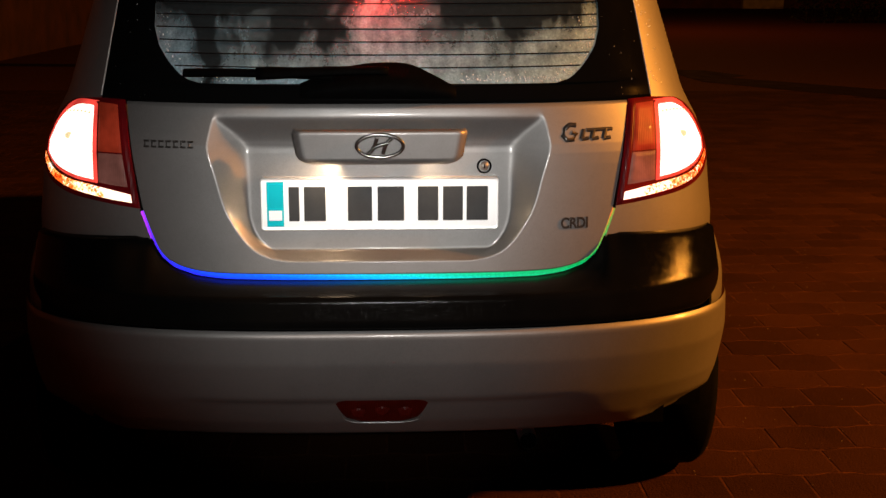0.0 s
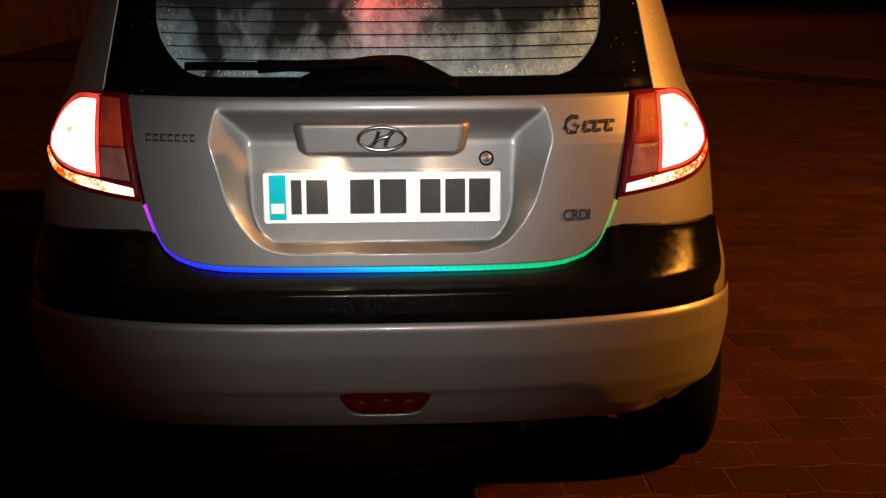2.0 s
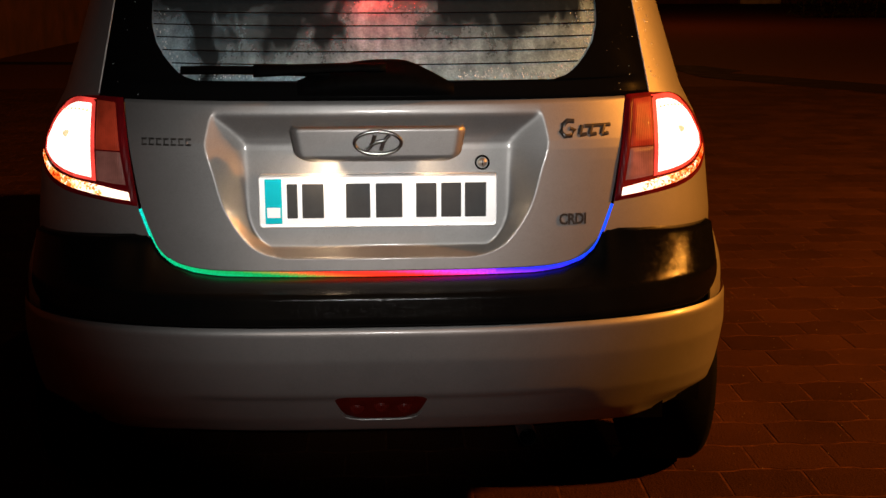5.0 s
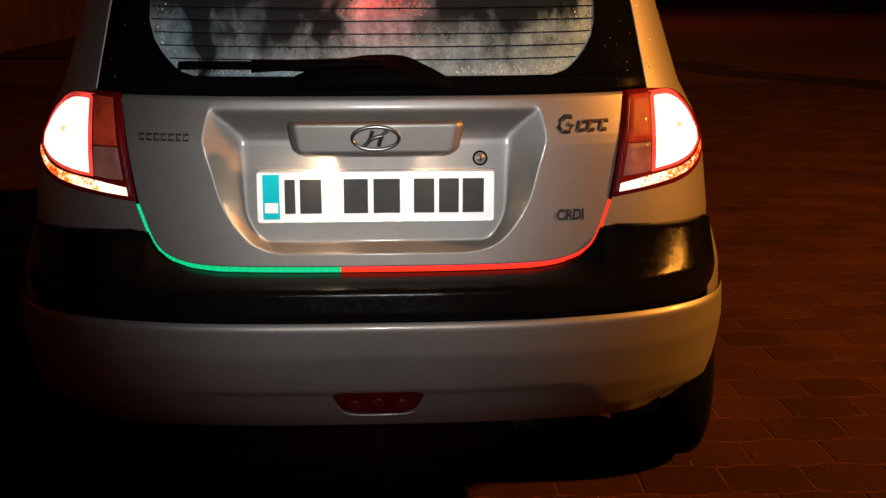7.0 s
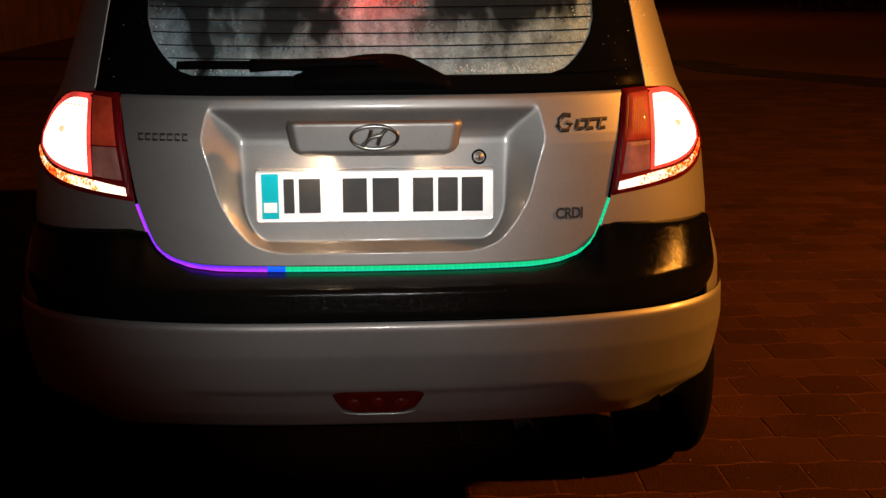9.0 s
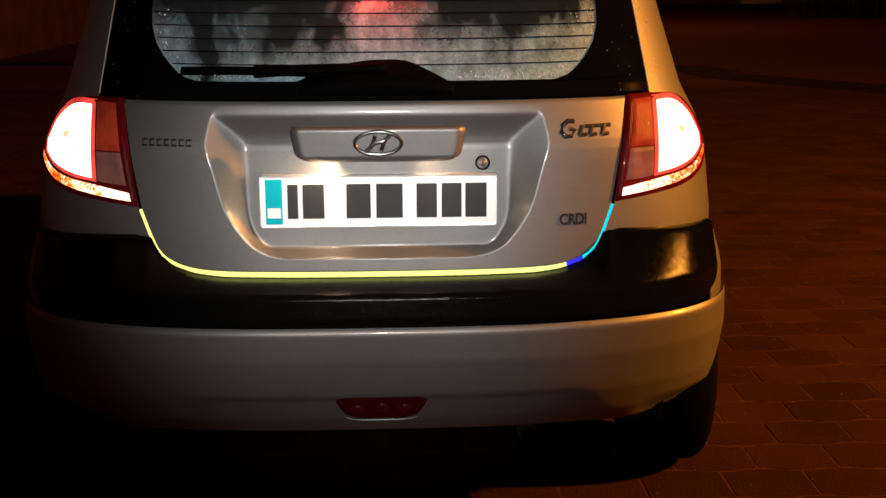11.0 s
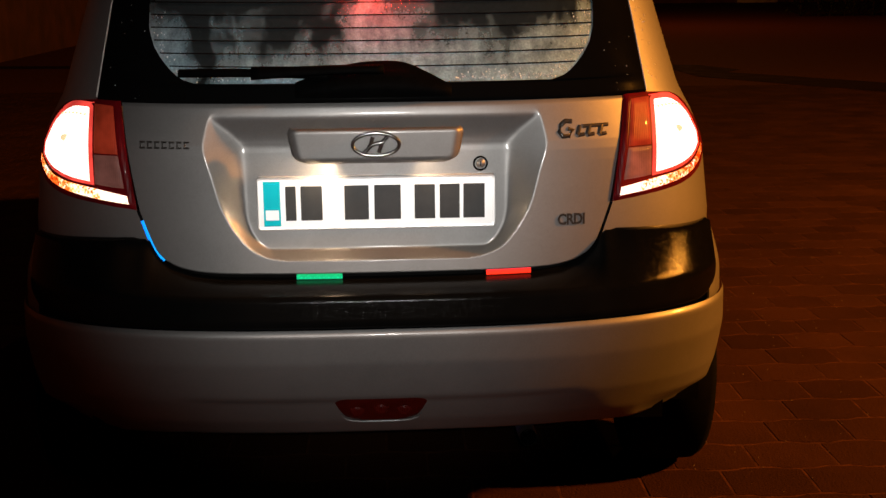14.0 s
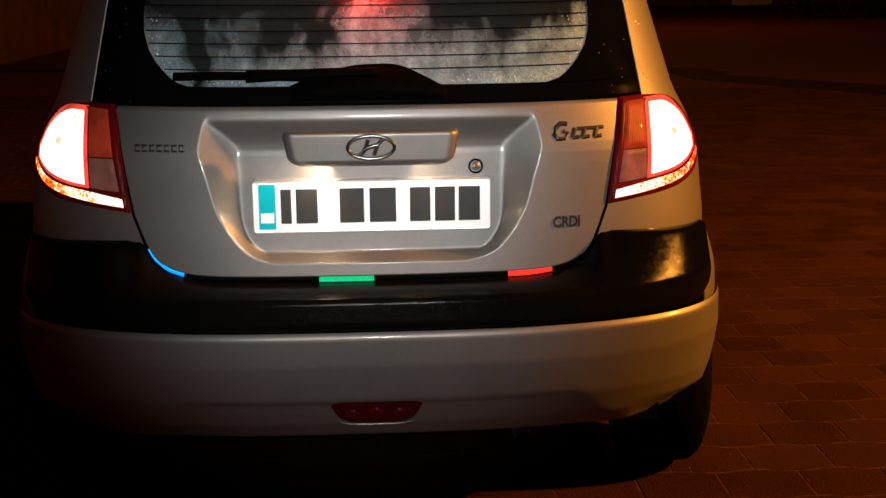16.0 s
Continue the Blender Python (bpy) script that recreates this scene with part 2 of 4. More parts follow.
KERB = plain("pale_concrete", (0.30, 0.25, 0.21), 0.9, vary=0.3, scale=3, relief=0.004)
DARK_STRIP = plain("dark_strip", (0.011, 0.0036, 0.0040), 0.9, vary=0.35, scale=1.1, relief=0.01, gloss=0.06)
RENDER = plain("wall_plaster", (0.060, 0.017, 0.010), 0.92, vary=0.4, scale=2.2, relief=0.006)


def light_colours():
    """Round the drum: the rainbow as the diodes mix it, then white, then yellow."""
    m = Mat("diode_colours")
    c, sep = m.node("ShaderNodeTexCoord"), m.node("ShaderNodeSeparateXYZ")
    m.link(c.outputs["Object"], sep.inputs[0])
    neg, at = m.node("ShaderNodeMath"), m.node("ShaderNodeMath")
    neg.operation, at.operation = "MULTIPLY", "ARCTAN2"
    m.link(sep.outputs["Y"], neg.inputs[0])
    neg.inputs[1].default_value = -1.0
    m.link(sep.outputs["Z"], at.inputs[0])
    m.link(neg.outputs[0], at.inputs[1])
    div, wrap = m.node("ShaderNodeMath"), m.node("ShaderNodeMath")
    div.operation, wrap.operation = "DIVIDE", "FRACT"
    m.link(at.outputs[0], div.inputs[0])
    div.inputs[1].default_value = 2 * math.pi
    m.link(div.outputs[0], wrap.inputs[0])
    k = RAINBOW
    stops = [(0.0, (0.42, 0.03, 0.85)), (0.06 * k, (0.90, 0.03, 0.30)), (0.11 * k, (1.0, 0.022, 0.012)), (0.18 * k, (1.0, 0.026, 0.006)),
             (0.23 * k, (0.60, 0.12, 0.02)), (0.26 * k, (0.20, 0.24, 0.03)), (0.30 * k, (0.0, 0.26, 0.05)), (0.45 * k, (0.0, 0.42, 0.17)),
             (0.55 * k, (0.0, 0.50, 0.46)), (0.61 * k, (0.0, 0.40, 0.80)), (0.67 * k, (0.0, 0.22, 1.0)), (0.75 * k, (0.0, 0.09, 1.0)), (0.86 * k, (0.006, 0.030, 1.0)),
             (0.92 * k, (0.03, 0.014, 1.0)), (0.97 * k, (0.20, 0.02, 1.0)), (1.0 * k, (0.42, 0.03, 0.85)),
             (k + 0.056, (0.42, 0.03, 0.85)), (k + 0.061, (0.75, 0.85, 1.0)), (k + 0.134, (0.75, 0.85, 1.0)), (k + 0.140, (0.80, 0.85, 0.22)), (0.955, (0.80, 0.85, 0.22)), (0.961, (0.42, 0.03, 0.85)), (1.0, (0.42, 0.03, 0.85))]
    col = m.ramp(wrap.outputs[0], stops)
    m.link(col, m.b.inputs["Emission Color"])
    m.set(Base_Color=(0.01, 0.01, 0.01, 1), Roughness=0.6)
    m.b.inputs["Specular IOR Level"].default_value = 0.1
    v = m.node("ShaderNodeTexVoronoi", Scale=330.0)
    m.link(c.outputs["Object"], v.inputs["Vector"])
    m.link(m.span(v.outputs["Distance"], 0.0, 0.6, 2.7, 1.5), m.b.inputs["Emission Strength"])
    return m.m


RAINBOW = 0.74
DIODES = light_colours()


# ---- mesh helpers ----
def mesh_from(name, bm, material, smooth=True):
    bmesh.ops.recalc_face_normals(bm, faces=bm.faces)
    me = bpy.data.meshes.new(name)
    bm.to_mesh(me)
    bm.free()
    for p in me.polygons:
        p.use_smooth = smooth
    for mat in material if isinstance(material, (list, tuple)) else (material,):
        me.materials.append(mat)
    return me


def part(name, bm, material, parent=None, label="", smooth=True):
    ob = new(name, mesh_from(name, bm, material, smooth))
    ob.parent = parent
    return tagged(ob, label)


def thing(name, label, category, kind="", group=""):
    return tagged(new(name), label, category, group, kind)


def sheet(rows, bm=None, close=False):
    """A skin over rows of points, all rows equally long."""
    bm = bm or bmesh.new()
    vs = [[bm.verts.new(p) for p in r] for r in rows]
    n = len(vs[0])
    for a, b in zip(vs, vs[1:]):
        for i in range(n if close else n - 1):
            bm.faces.new((a[i], a[(i + 1) % n], b[(i + 1) % n], b[i]))
    return bm


def thicken(bm, d):
    """Gives a skin a thickness d, away from the camera's side (+y)."""
    bmesh.ops.recalc_face_normals(bm, faces=bm.faces)
    avg = sum((f.normal.y for f in bm.faces))
    if avg > 0:
        bmesh.ops.reverse_faces(bm, faces=bm.faces)
    bmesh.ops.solidify(bm, geom=bm.faces[:], thickness=d)
    return bm


def lerp_table(x, xs, ys):
    return float(np.interp(x, xs, ys))


def smooth_line(points, count):
    """Catmull-Rom through a few control points, evenly stepped along its length."""
    pts = [np.array(p, float) for p in points]
    pts = [2 * pts[0] - pts[1]] + pts + [2 * pts[-1] - pts[-2]]
    fine = []
    for a, b, c, d in zip(pts, pts[1:], pts[2:], pts[3:]):
        for s in np.linspace(0, 1, 24, endpoint=False):
            fine.append(0.5 * (2 * b + (c - a) * s + (2 * a - 5 * b + 4 * c - d) * s ** 2 + (3 * b - a - 3 * c + d) * s ** 3))
    fine.append(pts[-2])
    fine = np.array(fine)
    run = np.concatenate([[0], np.cumsum(np.linalg.norm(np.diff(fine, axis=0), axis=1))])
    at = np.linspace(0, run[-1], count)
    return [tuple(float(np.interp(v, run, fine[:, i])) for i in range(fine.shape[1])) for v in at]


def box(bm, x0, x1, y0, y1, z0, z1, bevel=0.0):
    r = bmesh.ops.create_cube(bm, size=1.0, matrix=Matrix.Translation(((x0 + x1) / 2, (y0 + y1) / 2, (z0 + z1) / 2)) @ Matrix.Diagonal((x1 - x0, y1 - y0, z1 - z0, 1)))
    if bevel:
        es = {e for v in r["verts"] for e in v.link_edges}
        bmesh.ops.bevel(bm, geom=list(es), offset=bevel, segments=2, affect="EDGES")
    return bm


def tube(bm, path, radius, sides=8):
    """A round bar along points; radius a number or one for each point."""
    pts = [Vector(p) for p in path]
    rows = []
    for i, p in enumerate(pts):
        d = (pts[min(i + 1, len(pts) - 1)] - pts[max(i - 1, 0)]).normalized()
        side = d.cross(Vector((0.1, 0.3, 1))).normalized()
        up = side.cross(d)
        r = radius[i] if isinstance(radius, (list, tuple)) else radius
        rows.append([p + (side * math.cos(a) + up * math.sin(a)) * r for a in (2 * math.pi * k / sides for k in range(sides))])
    sheet(rows, bm, True)
    return bm


# ---- the form of the car's tail ----
HALF, DEEP, POWER = 0.825, 0.55, 3.0


def half_width(z):
    return lerp_table(z, (0.2, 0.45, 0.53, 0.58, 0.70, 0.86, 0.93, 1.00, 1.21, 1.40, 1.47), (0.846, 0.848, 0.842, 0.832, 0.830, 0.812, 0.788, 0.752, 0.700, 0.645, 0.575))


def plan(x, w=HALF):
    a = min(abs(x) / w, 0.99999)
    return DEEP * (1 - (1 - a ** POWER) ** (1 / POWER))


def tail_lean(z):
    return lerp_table(z, (0.60, 0.885, 0.905, 0.99, 1.02, 1.47), (0.0, 0.012, 0.015, 0.038, 0.048, 0.24))


def bumper_lean(z):
    return lerp_table(z, (0.255, 0.30, 0.36, 0.45, 0.53, 0.60), (-0.003, -0.039, -0.069, -0.096, -0.110, -0.100))


def tail(x, z, proud=0.0):
    return (x, plan(x, max(half_width(z), abs(x) + 0.004)) + tail_lean(z) - proud, z)


def ladder(bottom, top, steps_x, steps_z, proud, thick=0.0):
    """A panel on the tail between two lines of (x, z), with a rounded rim when it has thickness."""
    lo, hi = smooth_line(bottom, steps_x), smooth_line(top, steps_x)
    rows = []
    for j in range(steps_z + 1):
        s = j / steps_z
        row = []
        for i, (a, b) in enumerate(zip(lo, hi)):
            u = i / (steps_x - 1)
            edge = min(min(s, 1 - s) * steps_z, min(u, 1 - u) * (steps_x - 1), 1.0)
            row.append(tail(a[0] + (b[0] - a[0]) * s, a[1] + (b[1] - a[1]) * s, proud - (thick * (1 - edge) if thick else 0)))
        rows.append(row)
    return sheet(rows)


# ---- the light strip's line round the foot of the tailgate ----
GAP_HALF = [(0.0, 0.621), (0.20, 0.6215), (0.34, 0.623), (0.405, 0.629), (0.450, 0.643), (0.480, 0.668), (0.497, 0.702), (0.518, 0.760)]
GAP_LINE = [(-x, z) for x, z in reversed(GAP_HALF[1:])] + GAP_HALF


def gap_z(x):
    return lerp_table(abs(x), [p[0] for p in GAP_HALF], [p[1] for p in GAP_HALF])


# ---- ground ----
def ground():
    bm = bmesh.new()
    s = 400
    sheet([[(-s, -s, -0.0012), (s, -s, -0.0012)], [(-s, s, -0.0012), (s, s, -0.0012)]], bm)
    tagged(part("ground", bm, SAND, smooth=False), "dark sandy ground under the paving, reaching far off", "ground", kind="structure")


ground()


# ---- the car ----
def edge_x(z):
    """Where the quarter panel begins: past the tailgate, the lamp's inner edge or the black glazing."""
    return lerp_table(z, (0.62, 0.66, 0.70, 0.76, 0.99, 1.00, 1.21, 1.47), (0.481, 0.481, 0.500, 0.522, 0.560, 0.617, 0.590, 0.505))


def wrap_row(z, x0, lean, sign, steps, fronts=()):
    """A level line round the corner from x0 to the flank, and on forward."""
    w, level = half_width(z), z
    a0 = math.asin(min(1, (x0 / w)) ** (POWER / 2))
    row = []
    for k in range(steps + 1):
        a = a0 + (math.pi / 2 - a0) * k / steps
        row.append((sign * w * math.sin(a) ** (2 / POWER), DEEP * (1 - max(0.0, math.cos(a)) ** (2 / POWER)) + lean, z))
    tuck = lerp_table(z, (0.25, 0.45, 0.62), (0.955, 0.985, 1.0))
    for y in fronts:
        crest = lerp_table(y, (2.70, 2.90, 3.30, 3.60), (0.995, 0.975, 0.915, 0.80))
        z = level if crest > 0.99 else 0.25 + (level - 0.25) * (crest - 0.25) / 0.745
        row.append((sign * w * tuck * (1 - 0.06 * max(0, (y - 2.2) / 1.5) ** 2), y, z))
    return row


AXLE_Y, AXLE_Y_FRONT, AXLE_Z = 0.48, 2.935, 0.285


def cut_arches(bm, r=0.335):
    kill = [f for f in bm.faces if abs(f.calc_center_median().x) > 0.45 and any((f.calc_center_median().y - y) ** 2 + (f.calc_center_median().z - AXLE_Z) ** 2 < r * r for y in (AXLE_Y, AXLE_Y_FRONT))]
    bmesh.ops.delete(bm, geom=kill, context="FACES")
    # round the cut edge off to the arch
    for v in {v for e in bm.edges if e.is_boundary for v in e.verts}:
        for y in (AXLE_Y, AXLE_Y_FRONT):
            d = math.hypot(v.co.y - y, v.co.z - AXLE_Z)
            if abs(v.co.x) > 0.45 and abs(d - r) < 0.045:
                v.co.y, v.co.z = y + (v.co.y - y) * r / d, AXLE_Z + (v.co.z - AXLE_Z) * r / d
    return bm


FRONTS = [0.62 + 0.07 * i for i in range(10)] + [1.5, 1.8, 2.1, 2.3] + [2.45 + 0.08 * i for i in range(13)] + [3.6]


def flank(car, sign):
    """Quarter panel, pillar and flank of one side, with the wheel arches cut out."""
    rows = []
    zs = [0.25 + 0.03 * i for i in range(14)] + [0.66 + 0.02 * i for i in range(14)] + [0.935, 0.95, 0.965, 0.98, 0.995]
    for z in zs:
        low = z < 0.655
        x0 = half_width(z) * 0.985 if low else edge_x(z)
        lean = -0.05 if low else tail_lean(z)
        rows.append(wrap_row(z, x0, lean, sign, 18, FRONTS))
    bm = cut_arches(sheet(rows))
    part("quarter_panel", bm, SILVER, car)
    # upper part: the pillar beside the glass, side windows and roof rail, back to the windscreen
    rows = []
    for z in [0.992 + 0.02 * i for i in range(24)]:
        rows.append(wrap_row(z, edge_x(max(z, 1.0)), tail_lean(z), sign, 18, [0.62 + tail_lean(z), 0.75 + tail_lean(z)]))
    part("pillar", sheet(rows), SILVER, car, "silver painted rear pillar")
    # pale bead that stands for the highlight on the pillar's edge
    line = [tail(sign * (edge_x(z) - 0.001), z, 0.0025) for z in np.linspace(1.002, 1.45, 24)]
    part("pillar_edge_shine", tube(bmesh.new(), line, 0.0018, 6), EDGE_SHINE, car, "pale bead for the highlight along the pillar's edge")
    rows = []
    for z in (0.995, 1.10, 1.25, 1.40):
        w = half_width(z) - 0.012
        rows.append([(sign * w, 0.76 + tail_lean(z), z), (sign * w, 1.4, z), (sign * w, 2.1 - (z - 0.995) * 0.5, z), (sign * w * 0.97, 2.85 - (z - 0.995) * 1.9, z)])
    part("side_window", sheet(rows), GLOSS_BLACK, car, "dark side glazing")


def arch_turn(z, lean, r=0.318):
    """How far round the corner a bumper line goes at height z before it meets the rear wheel arch."""
    reach = DEEP
    if abs(z - AXLE_Z) < r:
        reach = min(DEEP, AXLE_Y - math.sqrt(r * r - (z - AXLE_Z) ** 2) - lean)
    return math.acos(max(0.0, 1 - reach / DEEP) ** (POWER / 2))


def bumper(car):
    """Body-coloured lower skirt with a shallow sunk field, and the black upper moulding."""
    rows = []
    for z in np.linspace(0.262, 0.528, 40):
        row = []
        w = half_width(z) + 0.004
        for k in range(-60, 61):
            a = arch_turn(z, bumper_lean(z)) * k / 60
            x = w * math.copysign(abs(math.sin(a)) ** (2 / POWER), a)
            y = DEEP * (1 - max(0.0, math.cos(a)) ** (2 / POWER)) + bumper_lean(z)
            # the sunk field: sharp upper edge, slanted ends
            ends = 0.46 + (0.365 - z) * 1.0
            t = min((0.366 - z) / 0.012, (ends - abs(x)) / 0.13)
            y += 0.010 * min(1.0, max(0.0, t)) ** 1.2 if t > 0 else 0
            # the corners tuck under below a soft crease
            y += 0.06 * min(1.0, max(0.0, (abs(x) - 0.58) / 0.16)) * min(1.0, max(0.0, (0.318 - z) / 0.05))
            if z > 0.515:
                y += 0.010 * ((z - 0.515) / 0.013) ** 2
            row.append((x, y, z))
        rows.append(row)
    low = rows[0]
    rows.insert(0, [(x * 0.97, y + 0.05, z - 0.004) for x, y, z in low])
    bm = sheet(rows)
    part("bumper_skirt", bm, SILVER, car, "silver painted lower bumper")
    # moulding: face, crease, then a sloped shelf up to the tailgate and the quarter panels
    rows = []
    n, end = 80, 0.786
    wide = HALF + 0.0121
    xs = [end * math.copysign(1 - (1 - abs(k) / n) ** 1.25, k) for k in range(-n, n + 1)]
    for s in np.linspace(0, 1, 7):
        row = []
        for x in xs:
            foot = 0.530 + 0.058 * (1 - math.sqrt(1 - max(0.0, (abs(x) - 0.70) / (end - 0.70)) ** 2.4))
            z = foot + s * (0.598 - foot)
            row.append((x, plan(x, wide) + bumper_lean(z) + 0.012 * max(0, 1 - s * 6) ** 2, z))
        rows.append(row)
    for s in np.linspace(0.06, 1, 12):
        row = []
        for x in xs:
            flat = min(1.0, max(0.0, (abs(x) - 0.48) / 0.07))
            if abs(x) < 0.489:
                z1 = gap_z(x) - 0.0078 + 0.0028 * min(1.0, max(0.0, (abs(x) - 0.36) / 0.08))
            else:
                z1 = lerp_table(abs(x), (0.489, 0.50, 0.62, 0.83), (0.683, 0.704, 0.697, 0.680))
            y0 = plan(x, wide) - 0.100
            y1 = plan(x, wide) + tail_lean(z1) + 0.003 - flat * lerp_table(abs(x), (0.52, 0.57, 0.70), (0.0, 0.026, 0.044))
            bulge = math.sin(math.pi * s) * (0.010 - 0.009 * flat)
            row.append((x, y0 + (y1 - y0) * s - bulge * 0.5, 0.600 + (z1 - 0.600) * s ** (1.25 - 0.25 * flat) + bulge * 0.4))
        rows.append(row)
    rows.append([(x, y + 0.004, z + 0.003) for x, y, z in rows[-1]])
    rows.append([(x, y + 0.012 + 0.05 * min(1.0, max(0.0, (abs(x) - 0.47) / 0.06)), z - 0.001) for x, y, z in rows[-1]])
    part("bumper_moulding", sheet(rows), BLACK, car, "black plastic upper bumper moulding")
    # silver ends of the bumper, round the corner beside the moulding
    for sx in (-1, 1):
        rows = []
        for z in np.linspace(0.524, 0.657, 14):
            lean = bumper_lean(z) + 0.003 if z < 0.6 else -0.097 + (z - 0.6) / 0.094 * 0.050
            # it narrows to a point beside the top of the moulding
            w = wide - 0.014 * max(0.0, (z - 0.570) / 0.087) ** 1.3
            a0 = math.asin((min(0.762, w * 0.985) / w) ** (POWER / 2))
            rows.append([(sx * w * math.sin(a) ** (2 / POWER), DEEP * (1 - max(0.0, math.cos(a)) ** (2 / POWER)) + lean + 0.006 * max(0, 1 - k / 3), z) for k, a in enumerate(np.linspace(a0, arch_turn(z, lean), 16))])
        rows.append([(x * 0.985, y + 0.05, z) for x, y, z in rows[-1]])
        part("bumper_end", sheet(rows), SILVER, car, "silver painted bumper corner")
    # rear reflector in the sunk field
    rows = []
    for s in np.linspace(0, 1, 9):
        z = 0.304 + 0.058 * s
        h = 0.060 + 0.045 * s ** 0.45
        rows.append([(h * u, plan(h * u) + bumper_lean(z) + 0.010 - 0.008 * (1 - u ** 6), z) for u in np.linspace(-1, 1, 25)])
    fog = part("fog_lamp", sheet(rows), FOG_RED, car, "unlit dark red fog lamp lens")
    rim = [(-0.088, 0.318), (-0.078, 0.306), (-0.05, 0.2995), (0.0, 0.2985), (0.05, 0.2995), (0.078, 0.306), (0.088, 0.318)]
    line = smooth_line(rim, 50)
    bm = tube(bmesh.new(), [(x, plan(x) + bumper_lean(z) + 0.004, z) for x, z in line], [0.0018 + 0.0022 * max(0, 1 - abs(x) / 0.08) ** 0.3 if abs(x) < 0.079 else 0.0018 for x, z in line], 8)
    part("lens_rim", bm, SILVER, fog, "silver rim under the lens")
    # three round reflectors show through the lens
    for x, z in ((-0.052, 0.334), (0.0, 0.339), (0.05, 0.336)):
        y = plan(x) + bumper_lean(z) + 0.0015
        rows = [[(x + d * math.cos(a), y - out, z + d * math.sin(a)) for a in np.linspace(0, 2 * math.pi, 20, endpoint=False)] for d, out in ((0.017, -0.002), (0.0155, 0.0012), (0.012, 0.0004), (0.006, 0.0030), (0.001, 0.0042))]
        part("reflector_cup", sheet(rows, close=True), FOG_CUP, fog, "round reflector of the fog lamp")
    # tailpipe just under the skirt
    path = [(0.335, y, 0.222 - 0.02 * max(0.0, y - 0.1)) for y in (0.035, 0.06, 0.20, 0.45)]
    pipe = part("tailpipe", tube(bmesh.new(), path, [0.0205, 0.021, 0.021, 0.021], 20), PIPE, car, "dull steel tailpipe")
    part("pipe_bore", tube(bmesh.new(), [(0.335, 0.036, 0.222), (0.335, 0.12, 0.2216)], 0.0185, 20), RUBBER, pipe, "black bore of the tailpipe")
    # underside and floor of the car
    bm = box(bmesh.new(), -0.66, 0.66, 0.10, 3.5, 0.24, 0.30)
    part("underbody", bm, RUBBER, car, "black underbody", False)
    for sx in (-1, 1):
        for y in (AXLE_Y, AXLE_Y_FRONT):
            arc = [(y + 0.305 * math.cos(a), AXLE_Z + 0.305 * math.sin(a)) for a in np.linspace(-0.1, math.pi + 0.1, 15)]
            skin = [0.825 * (1 - (1 - min(1.0, max(0.0, v + 0.05) / DEEP)) ** POWER) ** (1 / POWER) for v, w in arc]
            rows = [[(sx * (0.55 if k == 0 else max(0.56, e)), v, w) for (v, w), e in zip(arc, skin)] for k in (0, 1)]
            part("wheel_housing", sheet(rows), RUBBER, car)
            bm = box(bmesh.new(), sx * 0.60 - 0.05, sx * 0.60 + 0.05, y - 0.12, y + 0.20, 0.30, 0.56)
            part("inner_wing", bm, RUBBER, car, smooth=False)


RIM = smooth_line([(0.640, 0.14), (0.656, 0.200), (0.662, 0.231), (0.671, 0.256), (0.684, 0.276), (0.711, 0.300), (0.740, 0.319), (0.777, 0.337), (0.836, 0.3535), (0.895, 0.370), (0.930, 0.366), (0.965, 0.358)], 200)
RIM_Z, RIM_X = [p[0] for p in RIM], [p[1] for p in RIM]


def soft_min(a, b, k):
    return 0.5 * (a + b - math.sqrt((a - b) ** 2 + k * k))


def recess(x, z):
    """Depth of the sunk number plate field: side walls that widen upward, a scooped top, a rounded floor edge."""
    deep = 0.046
    h = float(np.interp(z, RIM_Z, RIM_X))
    wall = lerp_table(z, (0.66, 0.69, 0.711, 0.740, 0.777, 0.895, 0.96), (0.020, 0.020, 0.024, 0.034, 0.050, 0.082, 0.085))
    sides = soft_min((h - abs(x)) / wall, (z - 0.656) / 0.016, 0.12)
    u = (0.964 - z) / 0.071
    u = min(1.0, 0.5 * (u + math.sqrt(u * u + 0.012)))
    scoop = 1 - (1 - u) ** 1.4
    d = soft_min(soft_min(sides, 1.02, 0.10), scoop, 0.10)
    return deep * max(0.0, 0.5 * (d + math.sqrt(d * d + 0.00012)) - 0.001)


